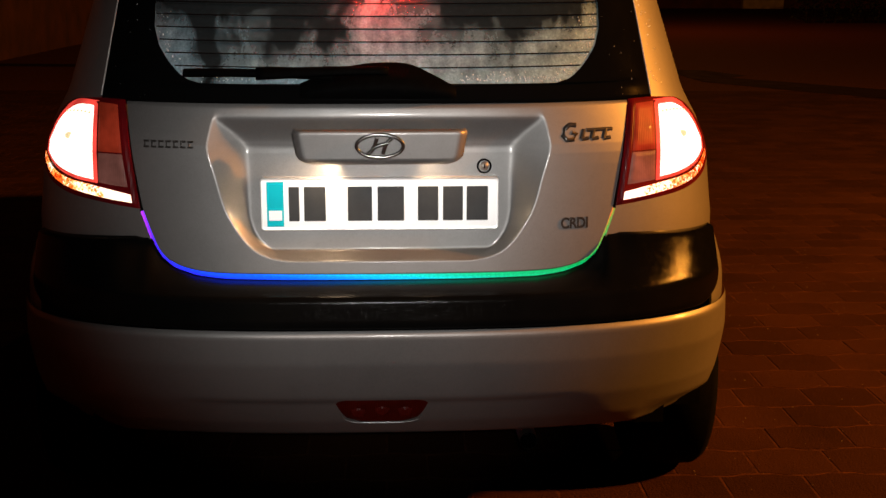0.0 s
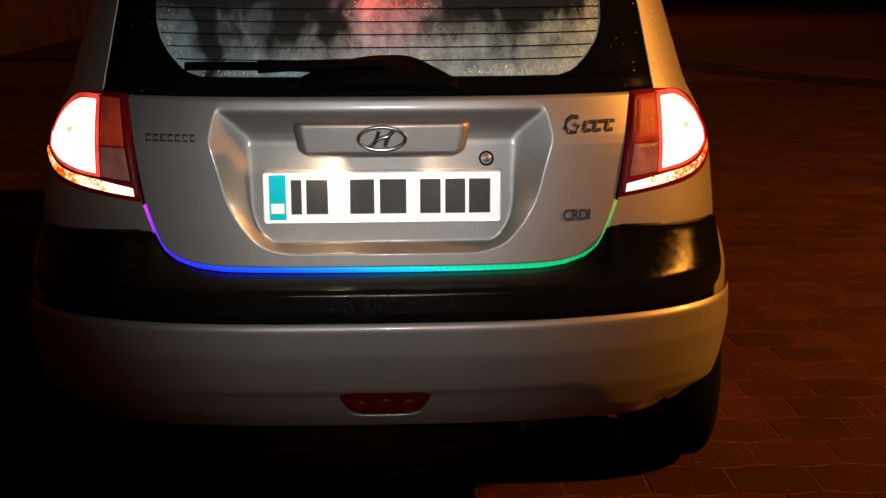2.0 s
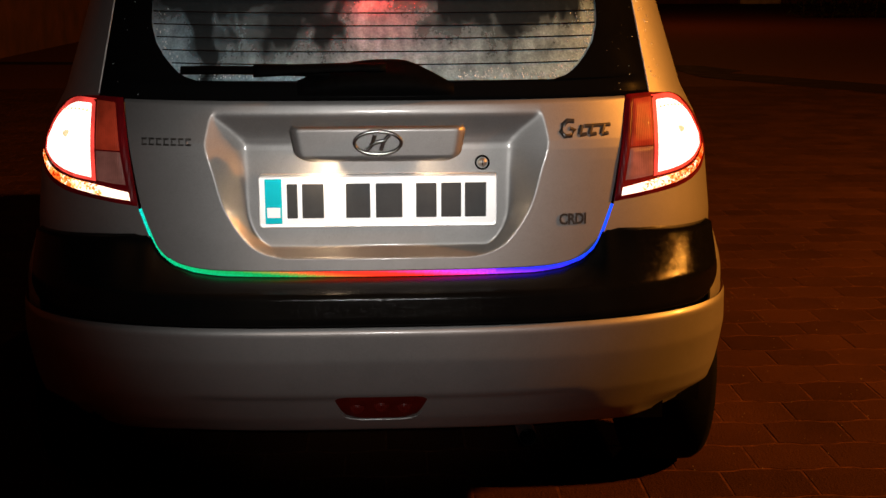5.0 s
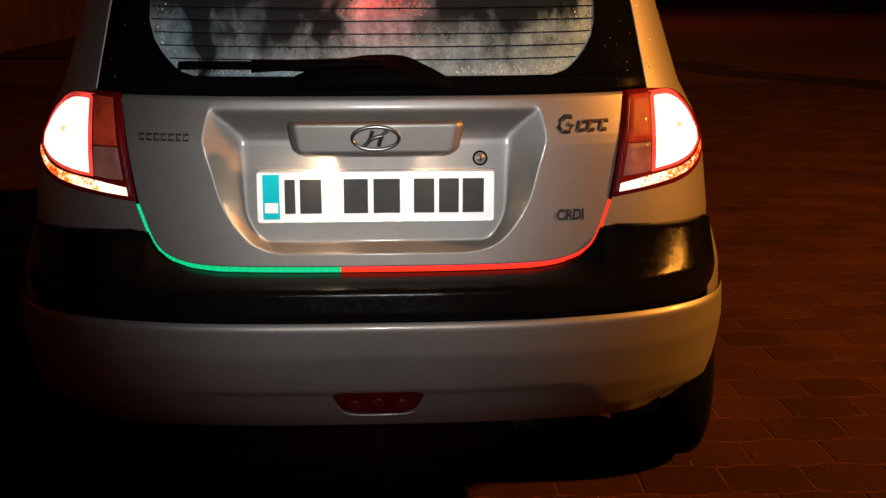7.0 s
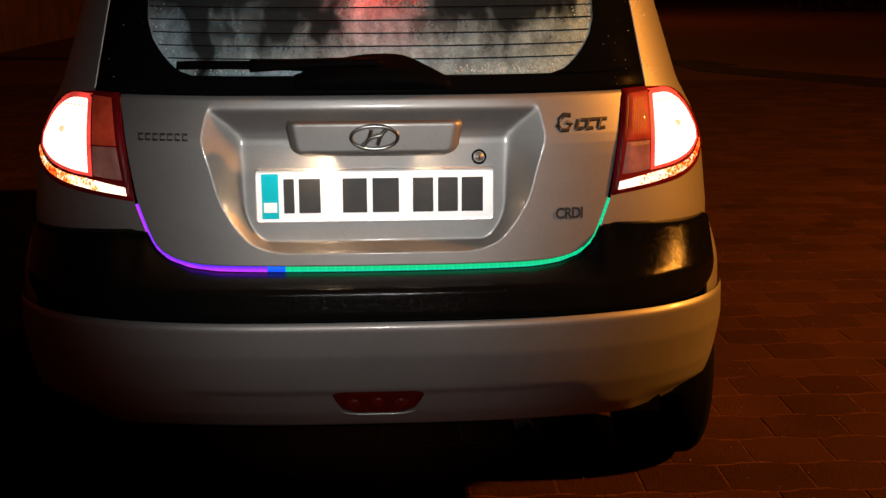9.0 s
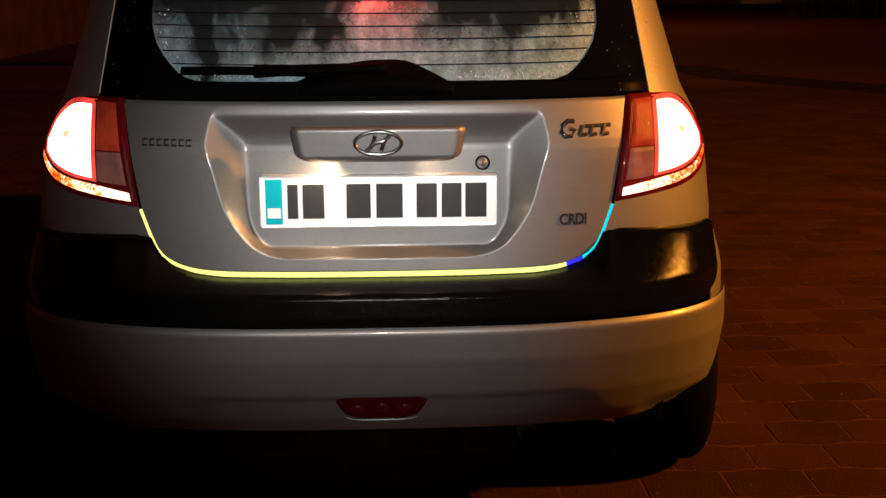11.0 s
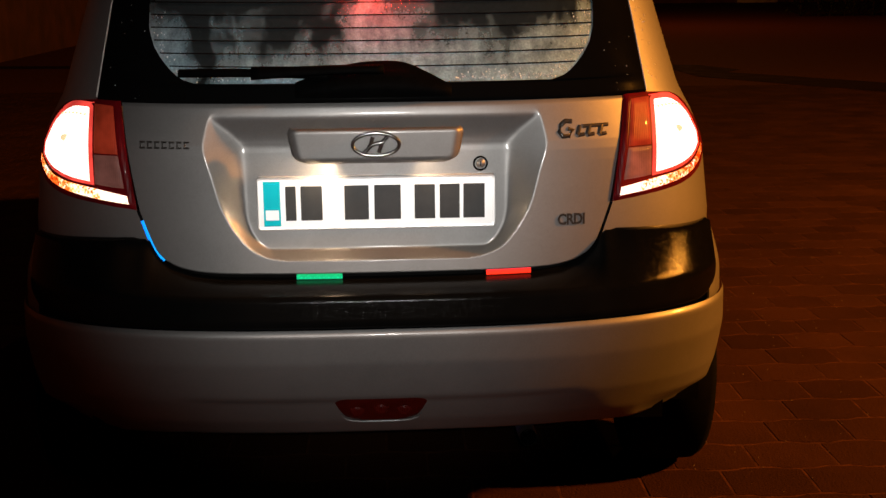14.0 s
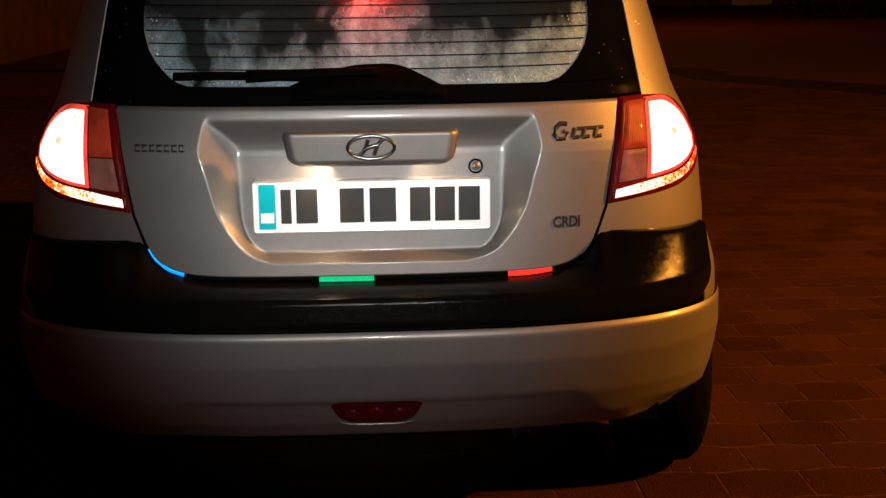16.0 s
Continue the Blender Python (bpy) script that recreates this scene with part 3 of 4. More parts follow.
def tailgate(car):
    rows = []
    lower = []
    nx, nz = 480, 190
    foot = smooth_line(GAP_LINE, nx + 1)
    for i, (x, z) in enumerate(foot):
        a, b = foot[max(0, i - 1)], foot[min(nx, i + 1)]
        d = math.hypot(b[0] - a[0], b[1] - a[1])
        g = 0.0048 if abs(x) < 0.46 else 0.0035
        lower.append((x - g * (b[1] - a[1]) / d, z + g * (b[0] - a[0]) / d))
    for j in range(nz + 1):
        s = j / nz
        row = []
        for i, (xl, zl) in enumerate(lower):
            xt = -0.552 + 1.104 * i / nx
            # the foot line spreads upward into straight sides
            z = zl + (0.9925 - zl) * s
            x = xl + (xt - xl) * s ** 0.9
            y = tail(x, z)[1]
            y += recess(x, z)
            if j == 0:
                y += 0.004
            if s > 0.97:
                y += 0.004 * ((s - 0.97) / 0.03) ** 2
            row.append((x, y, z))
        rows.append(row)
    rows.insert(0, [(x, y + 0.006, z + 0.001) for x, y, z in rows[0]])
    gate = part("tailgate", sheet(rows), SILVER, car, "silver painted tailgate with a sunk number plate field")
    # grip bar over the number plate
    rows = []
    for s in np.linspace(0, 1, 15):
        z = 0.865 + 0.078 * s
        h = 0.176 + 0.014 * s - 0.020 * max(0, 1 - s / 0.30) ** 2 - 0.007 * max(0, (s - 0.82) / 0.18) ** 2
        out = 0.012 - 0.022 * max(0, 1 - s / 0.14) ** 2 - 0.007 * max(0, (s - 0.92) / 0.08) ** 2
        row = []
        for u in np.linspace(-1, 1, 61):
            side = 0.020 * max(0, (abs(u) - 0.90) / 0.10) ** 2.5
            row.append((h * u, plan(h * u) + 0.010 - out + side - 0.006 * s, z))
        rows.append(row)
    grip = part("grip_bar", thicken(sheet(rows), 0.030), SILVER, car, "silver painted grip bar over the number plate")
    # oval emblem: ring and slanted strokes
    bm = bmesh.new()
    ring = [(0.0495 * math.cos(a), -0.0120 - 0.002 * math.sin(a), 0.909 + 0.0245 * math.sin(a)) for a in np.linspace(0, 2 * math.pi, 49)]
    tube(bm, ring, 0.0042, 8)
    part("emblem_ring", bm, EMBLEM, grip, "dull chrome oval emblem ring")
    bm = bmesh.new()
    rows = [[(0.047 * r * math.cos(a), -0.0090 - 0.0018 * r * math.sin(a), 0.909 + 0.0225 * r * math.sin(a)) for a in np.linspace(0, 2 * math.pi, 40, endpoint=False)] for r in (0.02, 0.5, 1.0)]
    part("emblem_field", sheet(rows, bm, True), SILVER, grip, "silver emblem field")
    for line in ([(-0.026, 0.892), (-0.014, 0.903), (-0.006, 0.926)], [(0.006, 0.892), (0.014, 0.914), (0.026, 0.926)], [(-0.017, 0.903), (0.0, 0.911), (0.017, 0.914)]):
        bm = tube(bmesh.new(), [(x, -0.0120 - 0.08 * (z - 0.909), z) for x, z in smooth_line(line, 12)], 0.0046, 8)
        part("emblem_stroke", bm, EMBLEM, grip)
    for sx in (-0.115, 0.115):
        bm = box(bmesh.new(), sx - 0.022, sx + 0.022, 0.012, 0.028, 0.873, 0.879, 0.002)
        part("plate_lamp", bm, BULB, grip, "lit number plate lamp")
    # lock barrel
    lx, lz = 0.228, 0.855
    ly = tail(lx, lz)[1] + recess(lx, lz)
    bm = bmesh.new()
    rows = []
    for r, y in ((0.0165, 0.004), (0.0165, -0.004), (0.0145, -0.006), (0.0125, -0.004), (0.0125, 0.001)):
        rows.append([(lx + r * math.cos(a), ly + y, lz + r * math.sin(a)) for a in np.linspace(0, 2 * math.pi, 28, endpoint=False)])
    lock = part("lock_ring", sheet(rows, bm, True), RUBBER, gate, "black ring round the lock")
    bm = bmesh.new()
    bmesh.ops.create_cone(bm, cap_ends=True, segments=24, radius1=0.0105, radius2=0.0098, depth=0.006, matrix=Matrix.Translation((lx, ly - 0.003, lz)) @ Matrix.Rotation(math.pi / 2, 4, "X"))
    part("lock_barrel", bm, ALLOY, car, "metal lock barrel")
    bm = box(bmesh.new(), lx - 0.0012, lx + 0.0012, ly - 0.0072, ly - 0.004, lz - 0.005, lz + 0.005)
    part("key_slot", bm, RUBBER, car, smooth=False)
    return gate


def number_plate(car):
    y = 0.047
    w, h, zc = 0.260, 0.0585, 0.775

    def outline(w, h, r, y):
        pts = []
        for cx, cz, a0 in ((w - r, h - r, 0), (-w + r, h - r, 90), (-w + r, -h + r, 180), (w - r, -h + r, 270)):
            for k in range(7):
                a = radians(a0 + 15 * k)
                pts.append((cx + r * math.cos(a), y, zc + cz + r * math.sin(a)))
        return pts

    rows = [outline(w, h, 0.008, y + 0.012), outline(w, h, 0.008, y - 0.001), outline(w - 0.002, h - 0.002, 0.007, y - 0.003), outline(w - 0.006, h - 0.006, 0.005, y - 0.0022)]
    bm = sheet(rows, close=True)
    bm.faces.new(list(bm.verts)[-28:])
    plate = part("number_plate", bm, PLATE_WHITE, car, "white number plate with a blue band and dark marks", False)
    bm = box(bmesh.new(), -0.2465, -0.210, y - 0.0030, y - 0.0018, zc - 0.050, zc + 0.049)
    part("blue_band", bm, PLATE_BLUE, plate, "turquoise blue band", False)
    bm = box(bmesh.new(), -0.2425, -0.214, y - 0.0036, y - 0.0028, zc - 0.036, zc - 0.014)
    part("band_mark", bm, PLATE_WHITE, plate, "white mark on the band", False)
    for x0, x1 in ((-0.199, -0.176), (-0.166, -0.119), (-0.071, -0.018), (-0.006, 0.052), (0.082, 0.127), (0.137, 0.181), (0.189, 0.236)):
        bm = box(bmesh.new(), x0, x1, y - 0.0042, y - 0.0016, zc - 0.038, zc + 0.038, 0.0008)
        part("plate_mark", bm, INK, plate, "plain dark bar", False)


def badges(gate):
    """Raised marks left and right on the tailgate: plain bars of the marks' size, and the engine badge."""
    def bar(line, r, mat):
        bm = tube(bmesh.new(), [tail(x, z, 0.0022) for x, z in smooth_line(line, 8)], r, 8)
        for v in bm.verts:
            base = tail(v.co.x, v.co.z)[1]
            v.co.y = base + (v.co.y - base) * 0.4
        part("badge_mark", bm, mat, gate, "dark chrome mark")

    for k in range(7):
        x = -0.509 + k * 0.0163
        bar([(x, 0.9005), (x + 0.0115, 0.9005)], 0.0022, DARK_CHROME)
        bar([(x, 0.9125), (x + 0.0115, 0.9125)], 0.0022, DARK_CHROME)
        bar([(x + 0.002, 0.9005), (x + 0.002, 0.9125)], 0.0018, DARK_CHROME)
    bar([(0.428, 0.944), (0.412, 0.945), (0.399, 0.930), (0.402, 0.915), (0.420, 0.913), (0.430, 0.927), (0.418, 0.929)], 0.0052, DARK_CHROME)
    for x in (0.436, 0.459, 0.487):
        bar([(x + 0.004, 0.914), (x + 0.010, 0.934)], 0.0050, DARK_CHROME)
        bar([(x + 0.004, 0.914), (x + 0.020, 0.916)], 0.0042, DARK_CHROME)
    bar([(0.452, 0.933), (0.512, 0.934)], 0.0042, DARK_CHROME)
    curve = bpy.data.curves.new("engine_badge", "FONT")
    curve.body, curve.size, curve.extrude = "CRDI", 0.033, 0.0022
    curve.space_character, curve.offset = 0.95, 0.0011
    tmp = new("engine_badge", curve)
    dg = bpy.context.evaluated_depsgraph_get()
    me = bpy.data.meshes.new_from_object(tmp.evaluated_get(dg))
    bpy.data.objects.remove(tmp)
    width = max(v.co.x for v in me.vertices)
    for v in me.vertices:
        x, z = 0.395 + v.co.x * 0.062 / width, 0.721 + v.co.y
        v.co = tail(x, z, 0.0012 + 0.5 * v.co.z)
    me.materials.append(DARK_CHROME)
    ob = new("engine_badge", me)
    ob.parent = gate
    tagged(ob, "raised CRDI badge in dark chrome")


def glazing(car):
    """Black edged rear glass with a misted clear field, heater wires, wiper and brake light."""
    def glass_y(x, z):
        return tail(x, z)[1]

    # clear field outline, half widths by height; the lower edge rises at the corners
    zs = [1.034, 1.040, 1.050, 1.066, 1.085, 1.112, 1.150, 1.20, 1.26, 1.32, 1.37]
    hw = [0.387, 0.411, 0.428, 0.446, 0.463, 0.481, 0.493, 0.494, 0.486, 0.470, 0.444]
    rows = []
    for z in np.linspace(1.034, 1.37, 40):
        h = lerp_table(z, zs, hw)
        rows.append([(h * u, glass_y(h * u, z) + 0.003, z) for u in np.linspace(-1, 1, 49)])
    pane = part("rear_glass", sheet(rows), DEW, car, "misted rear window glass with wiped streaks")
    # black border around it, with a real opening
    rows_l, rows_r = [], []
    for z in [0.984, 0.992] + list(np.linspace(0.996, 1.45, 60)):
        h = lerp_table(z, zs, hw) if 1.034 <= z <= 1.37 else None
        e = edge_x(max(z, 1.0)) - 0.003
        inner = h if h is not None else 0.0
        rows_l.append([(-(e + (inner - e) * u), glass_y(e + (inner - e) * u, z) + (0.011 if z < 0.994 else -0.001), z) for u in np.linspace(0, 1, 26)])
        rows_r.append([((e + (inner - e) * u), glass_y(e + (inner - e) * u, z) + (0.011 if z < 0.994 else -0.001), z) for u in np.linspace(0, 1, 26)])
    for rows in (rows_l, rows_r):
        bm = sheet(rows)
        part("glass_border", bm, GLOSS_BLACK, car, "gloss black border of the rear window")
    for z in [1.0675 + 0.0270 * i for i in range(11)]:
        h = lerp_table(z, zs, hw) - 0.004
        bm = tube(bmesh.new(), [(x, glass_y(x, z) + 0.001, z + 0.004 * (abs(x) / 0.5) ** 2) for x in np.linspace(-h, h, 25)], 0.0014, 4)
        part("heater_wire", bm, WIRE, pane)
    # third brake light behind the top of the glass
    bm = box(bmesh.new(), -0.060, 0.070, 0.152, 0.172, 1.224, 1.250, 0.004)
    part("brake_light", bm, BRAKE, car, "glowing red brake light behind the glass")
    # unseen shield, added to keep the red light out of the cabin
    bm = box(bmesh.new(), -0.072, 0.082, 0.174, 0.182, 1.208, 1.262)
    box(bm, -0.072, 0.082, 0.150, 0.1735, 1.254, 1.262)
    part("brake_light_shield", bm, RUBBER, car, "added black shield that blocks the brake light's back", False)
    # cabin behind: dark shelf and seat backs
    rows = [[(-0.47, 0.17, 0.98), (0.47, 0.17, 0.98)], [(-0.58, 0.62, 1.0), (0.58, 0.62, 1.0)], [(-0.56, 0.72, 1.28), (0.56, 0.72, 1.28)]]
    part("parcel_shelf", sheet(rows), TRIM, car, "dark parcel shelf", False)


def drops(car):
    """Beads of dew along the edge of the clear field, on the black border and on the painted pillar."""
    rng = random.Random(21)
    spots = []
    for k in range(260):
        if rng.random() < 0.55:
            x = rng.uniform(0.17, 0.40) if rng.random() < 0.7 else rng.uniform(-0.40, -0.15)
            spots.append((x, 1.037 + abs(rng.gauss(0, 0.009)), rng.uniform(0.0008, 0.0019), -0.002))
        else:
            z = rng.uniform(1.05, 1.19)
            e = lerp_table(z, (1.05, 1.085, 1.12, 1.15, 1.19), (0.422, 0.457, 0.478, 0.486, 0.486))
            spots.append((rng.choice((-1, 1, 1)) * (e - abs(rng.gauss(0, 0.018))), z, rng.uniform(0.0008, 0.0019), -0.002))
    for k in range(22):
        spots.append((rng.choice((-1, 1, 1)) * rng.uniform(0.50, 0.585), rng.uniform(1.0, 1.2), rng.uniform(0.0005, 0.0010), 0.001))
    for k in range(20):
        z = rng.uniform(1.02, 1.21)
        spots.append((edge_x(z) + rng.uniform(0.008, 0.04), z, rng.uniform(0.0012, 0.0022), 0.0))
    bm = bmesh.new()
    for x, z, r, proud in spots:
        bmesh.ops.create_icosphere(bm, subdivisions=1, radius=r, matrix=Matrix.Translation(tail(x, z, proud)) @ Matrix.Diagonal((1, 0.6, rng.uniform(0.9, 1.6), 1)))
    tagged(part("dew_drops", bm, BEAD, car, "beads of dew on the glass and paint"), kind="stuff")


def wiper(car):
    def on(x, z, proud):
        return tail(x, z, proud)

    # cover hump over the spindle
    top = smooth_line([(-0.17, 1.036), (-0.11, 1.058), (-0.05, 1.074), (0.0, 1.079), (0.06, 1.077), (0.11, 1.057), (0.165, 1.028)], 40)
    rows = []
    for s in np.linspace(0, 1, 9):
        rows.append([on(x, 1.005 + (z - 1.005) * s, 0.004 + 0.030 * math.sin(math.pi * min(1, s * 0.9 + 0.1)) * math.sin(math.pi * i / 39) ** 0.6) for i, (x, z) in enumerate(top)])
    hump = part("wiper_cover", sheet(rows), WIPER, car, "black plastic wiper spindle cover")
    rows = []
    arm = smooth_line([(0.02, 1.064, 0.034), (-0.06, 1.064, 0.036), (-0.16, 1.0605, 0.034), (-0.262, 1.0565, 0.032)], 16)
    bm = bmesh.new()
    rows = []
    for i, (x, z, d) in enumerate(arm):
        h = 0.0095 + 0.0035 * (i / 15) ** 2
        rows.append([on(x, z - h, d - 0.006), on(x, z - h * 0.6, d), on(x, z + h * 0.6, d), on(x, z + h, d - 0.006)])
    part("wiper_arm", thicken(sheet(rows, bm), 0.006), WIPER, hump, "black wiper arm")
    bm = bmesh.new()
    line = [(x, 1.0575 - 0.006 * ((x + 0.25) / 0.16) ** 2 * 0.6 - 0.003 * (x + 0.25) / 0.16) for x in np.linspace(-0.421, -0.10, 18)]
    rows = [[on(x, z - 0.010, 0.006), on(x, z - 0.009, 0.020), on(x, z, 0.026), on(x, z + 0.007, 0.022), on(x, z + 0.008, 0.006)] for x, z in line]
    part("wiper_blade", sheet(rows, bm), WIPER, hump, "black rubber wiper blade")


def tail_lamp(car, s):
    def f(points):
        return [(s * x, z) for x, z in points]

    # whole lens, dark red, standing proud of the body
    body_low = [(0.522, 0.763), (0.60, 0.771), (0.70, 0.784), (0.757, 0.806), (0.787, 0.845)]
    body_top = [(0.555, 0.996), (0.62, 0.998), (0.70, 0.985), (0.752, 0.945), (0.787, 0.880)]
    lens = part("tail_lamp", ladder(f(body_low), f(body_top), 40, 24, 0.010, 0.012), LENS_EDGE, car, "lit tail lamp with a red lens")
    part("bright_lens", ladder(f([(0.624, 0.818), (0.68, 0.826), (0.728, 0.843), (0.760, 0.872)]), f([(0.626, 0.986), (0.68, 0.982), (0.727, 0.948), (0.7605, 0.888)]), 26, 22, 0.0145, 0.005), CORE, lens, "glaring white lit lamp lens")
    part("lens_glow", ladder(f([(0.616, 0.813), (0.68, 0.820), (0.731, 0.837), (0.766, 0.868)]), f([(0.619, 0.991), (0.682, 0.988), (0.732, 0.953), (0.7665, 0.892)]), 26, 22, 0.0128, 0.004), GLARE_RED, lens, "red glowing edge of the bright lens")
    for k in range(7):
        at = tail(s * (0.640 + 0.011 * k), 0.966 - 0.00032 * (k - 2) ** 2, 0.0152)
        bm = bmesh.new()
        bmesh.ops.create_uvsphere(bm, u_segments=8, v_segments=5, radius=0.0032, matrix=Matrix.Translation(at) @ Matrix.Diagonal((1.3, 0.3, 0.8, 1)))
        part("lens_facet", bm, BULB_SHADE, lens)
    part("reflector", ladder(f([(0.538, 0.778), (0.62, 0.787), (0.70, 0.800), (0.748, 0.819), (0.775, 0.850)]), f([(0.541, 0.796), (0.62, 0.809), (0.70, 0.820), (0.743, 0.836), (0.773, 0.866)]), 44, 8, 0.0145, 0.004), GLITTER, lens, "glittering lit lower reflector")
    part("amber_lens", ladder(f([(0.558, 0.885), (0.585, 0.885), (0.616, 0.885)]), f([(0.571, 0.985), (0.595, 0.987), (0.618, 0.988)]), 10, 14, 0.0145, 0.004), AMBER, lens, "amber red ribbed lens")
    part("reverse_lens", ladder(f([(0.547, 0.812), (0.58, 0.814), (0.616, 0.818)]), f([(0.558, 0.882), (0.585, 0.882), (0.616, 0.882)]), 10, 12, 0.0145, 0.004), CLEAR, lens, "smoky clear reversing lens")
    # the bulb shows through the lens
    bx, bz = s * 0.692, 0.912
    bm = bmesh.new()
    p = tail(bx, bz, 0.0155)
    bmesh.ops.create_uvsphere(bm, u_segments=12, v_segments=8, radius=0.008, matrix=Matrix.Translation(p) @ Matrix.Diagonal((1.2, 0.25, 1, 1)))
    part("bulb", bm, BULB_SHADE, lens, "bulb seen through the lens")


BULB_SHADE = glow("bulb_shade", (0.95, 0.74, 0.40), 0.85)


def roof_and_front(car):
    rows = []
    for y, z, w in ((0.235, 1.452, 0.50), (0.28, 1.472, 0.53), (0.45, 1.485, 0.56), (1.0, 1.495, 0.58), (1.6, 1.475, 0.57), (2.0, 1.41, 0.56)):
        rows.append([(x, y, z - 0.02 * (abs(x) / w) ** 3) for x in np.linspace(-w - 0.09, w + 0.09, 17)])
    part("roof", sheet(rows), SILVER, car, "silver painted roof")
    rows = [[(x, y + 0.10 * (1 - (x / w) ** 2), z) for x in np.linspace(-w, w, 13)] for y, z, w in ((2.0, 1.40, 0.62), (2.4, 1.18, 0.70), (2.75, 0.99, 0.76))]
    part("windscreen", sheet(rows), GLOSS_BLACK, car, "dark windscreen")
    rows = [[(x, y - 0.16 * (x / w) ** 2, z) for x in np.linspace(-w, w, 13)] for y, z, w in ((2.84, 0.98, 0.80), (3.3, 0.92, 0.79), (3.62, 0.80, 0.76), (3.70, 0.62, 0.77), (3.72, 0.40, 0.77), (3.66, 0.25, 0.76))]
    part("bonnet", sheet(rows), SILVER, car, "silver painted bonnet and nose")


def wheel(car, x, y):
    bm = bmesh.new()
    prof = [(0.185, 0.06), (0.20, 0.082), (0.245, 0.092), (0.272, 0.086), (0.283, 0.068), (0.285, 0.0), (0.283, -0.068), (0.272, -0.086), (0.245, -0.092), (0.20, -0.082), (0.185, -0.06)]
    rows = [[(x + d, y + r * math.cos(a), AXLE_Z + r * math.sin(a)) for a in np.linspace(0, 2 * math.pi, 48, endpoint=False)] for r, d in prof]
    sheet(rows, bm, True)
    tyre = part("tyre", bm, RUBBER, car, "black rubber tyre")
    bm = bmesh.new()
    out = math.copysign(1, x)
    prof = [(0.188, 0.07), (0.178, 0.075), (0.165, 0.050), (0.12, 0.058), (0.06, 0.066), (0.03, 0.072), (0.001, 0.072)]
    rows = [[(x + out * (d + (0.012 * math.cos(6 * a) if 0.05 < r < 0.15 else 0)), y + r * math.cos(a), AXLE_Z + r * math.sin(a)) for a in np.linspace(0, 2 * math.pi, 48, endpoint=False)] for r, d in prof]
    part("wheel_cover", sheet(rows, bm, True), ALLOY, tyre, "silver wheel cover")


def hatchback():
    car = thing("hatchback_car", "silver hatchback with black bumper moulding and glaring lit tail lamps", "car")
    for s in (-1, 1):
        flank(car, s)
        tail_lamp(car, s)
    bumper(car)
    gate = tailgate(car)
    number_plate(car)
    badges(gate)
    glazing(car)
    drops(car)
    wiper(car)
    roof_and_front(car)
    for x in (-0.732, 0.732):
        for y in (AXLE_Y, AXLE_Y_FRONT):
            wheel(car, x, y)
    return car


hatchback()


# ---- the light strip ----
CELLS = 60
DRUM = 0.029


def light_strip():
    strip = thing("light_strip", "thin strip of coloured running lights round the foot of the tailgate", "light strip")
    line = smooth_line(GAP_LINE, CELLS * 4 + 1)
    # black backing channel
    rows = []
    for i in range(0, len(line)):
        a, b = line[max(0, i - 1)], line[min(len(line) - 1, i + 1)]
        tx, tz = b[0] - a[0], b[1] - a[1]
        d = math.hypot(tx, tz)
        ox, oz = tz / d, -tx / d
        rows.append([tuple(np.array(tail(line[i][0], line[i][1])) + np.array((ox * o, y, oz * o))) for o, y in ((0.03, 0.020), (0.03, 0.050), (-0.03, 0.050), (-0.03, 0.020))])
    part("backing", sheet(rows), RUBBER, strip, "black backing channel", False)
    bases = []
    mesh = None
    for k in range(CELLS):
        p0, p, p1 = line[4 * k], line[4 * k + 2], line[4 * k + 4]
        a, b = Vector(tail(*p0)), Vector(tail(*p1))
        along = (b - a).normalized()
        out = along.cross(Vector((0, -1, 0)))
        if out.dot(Vector((p[0], 0, p[1] - 0.80))) < 0:
            out = -out
        out = (out - along * out.dot(along)).normalized()
        deep = out.cross(along)
        if deep.y < 0:
            deep = -deep
            along = -along
        at = Vector(tail(*p)) + deep * (DRUM + 0.0035) + out * (0.0018 if abs(p[0]) < 0.40 else 0.0)
        m = Matrix((along, deep, out)).transposed().to_4x4()
        m.translation = at
        if mesh is None:
            half = (b - a).length / 2 * 1.03
            rows = [[(x, DRUM * math.cos(t), DRUM * math.sin(t)) for t in np.linspace(0, 2 * math.pi, 40, endpoint=False)] for x in (-half, half)]
            bm = sheet(rows, close=True)
            for end in (0, 40):
                bm.faces.new(list(bm.verts)[end:end + 40]).material_index = 1
            mesh = mesh_from("light_segment", bm, (DIODES, RUBBER), False)
        cell = new("light_segment", mesh)
        cell.parent = strip
        bases.append((cell, m))
    return bases


SEGMENTS = light_strip()


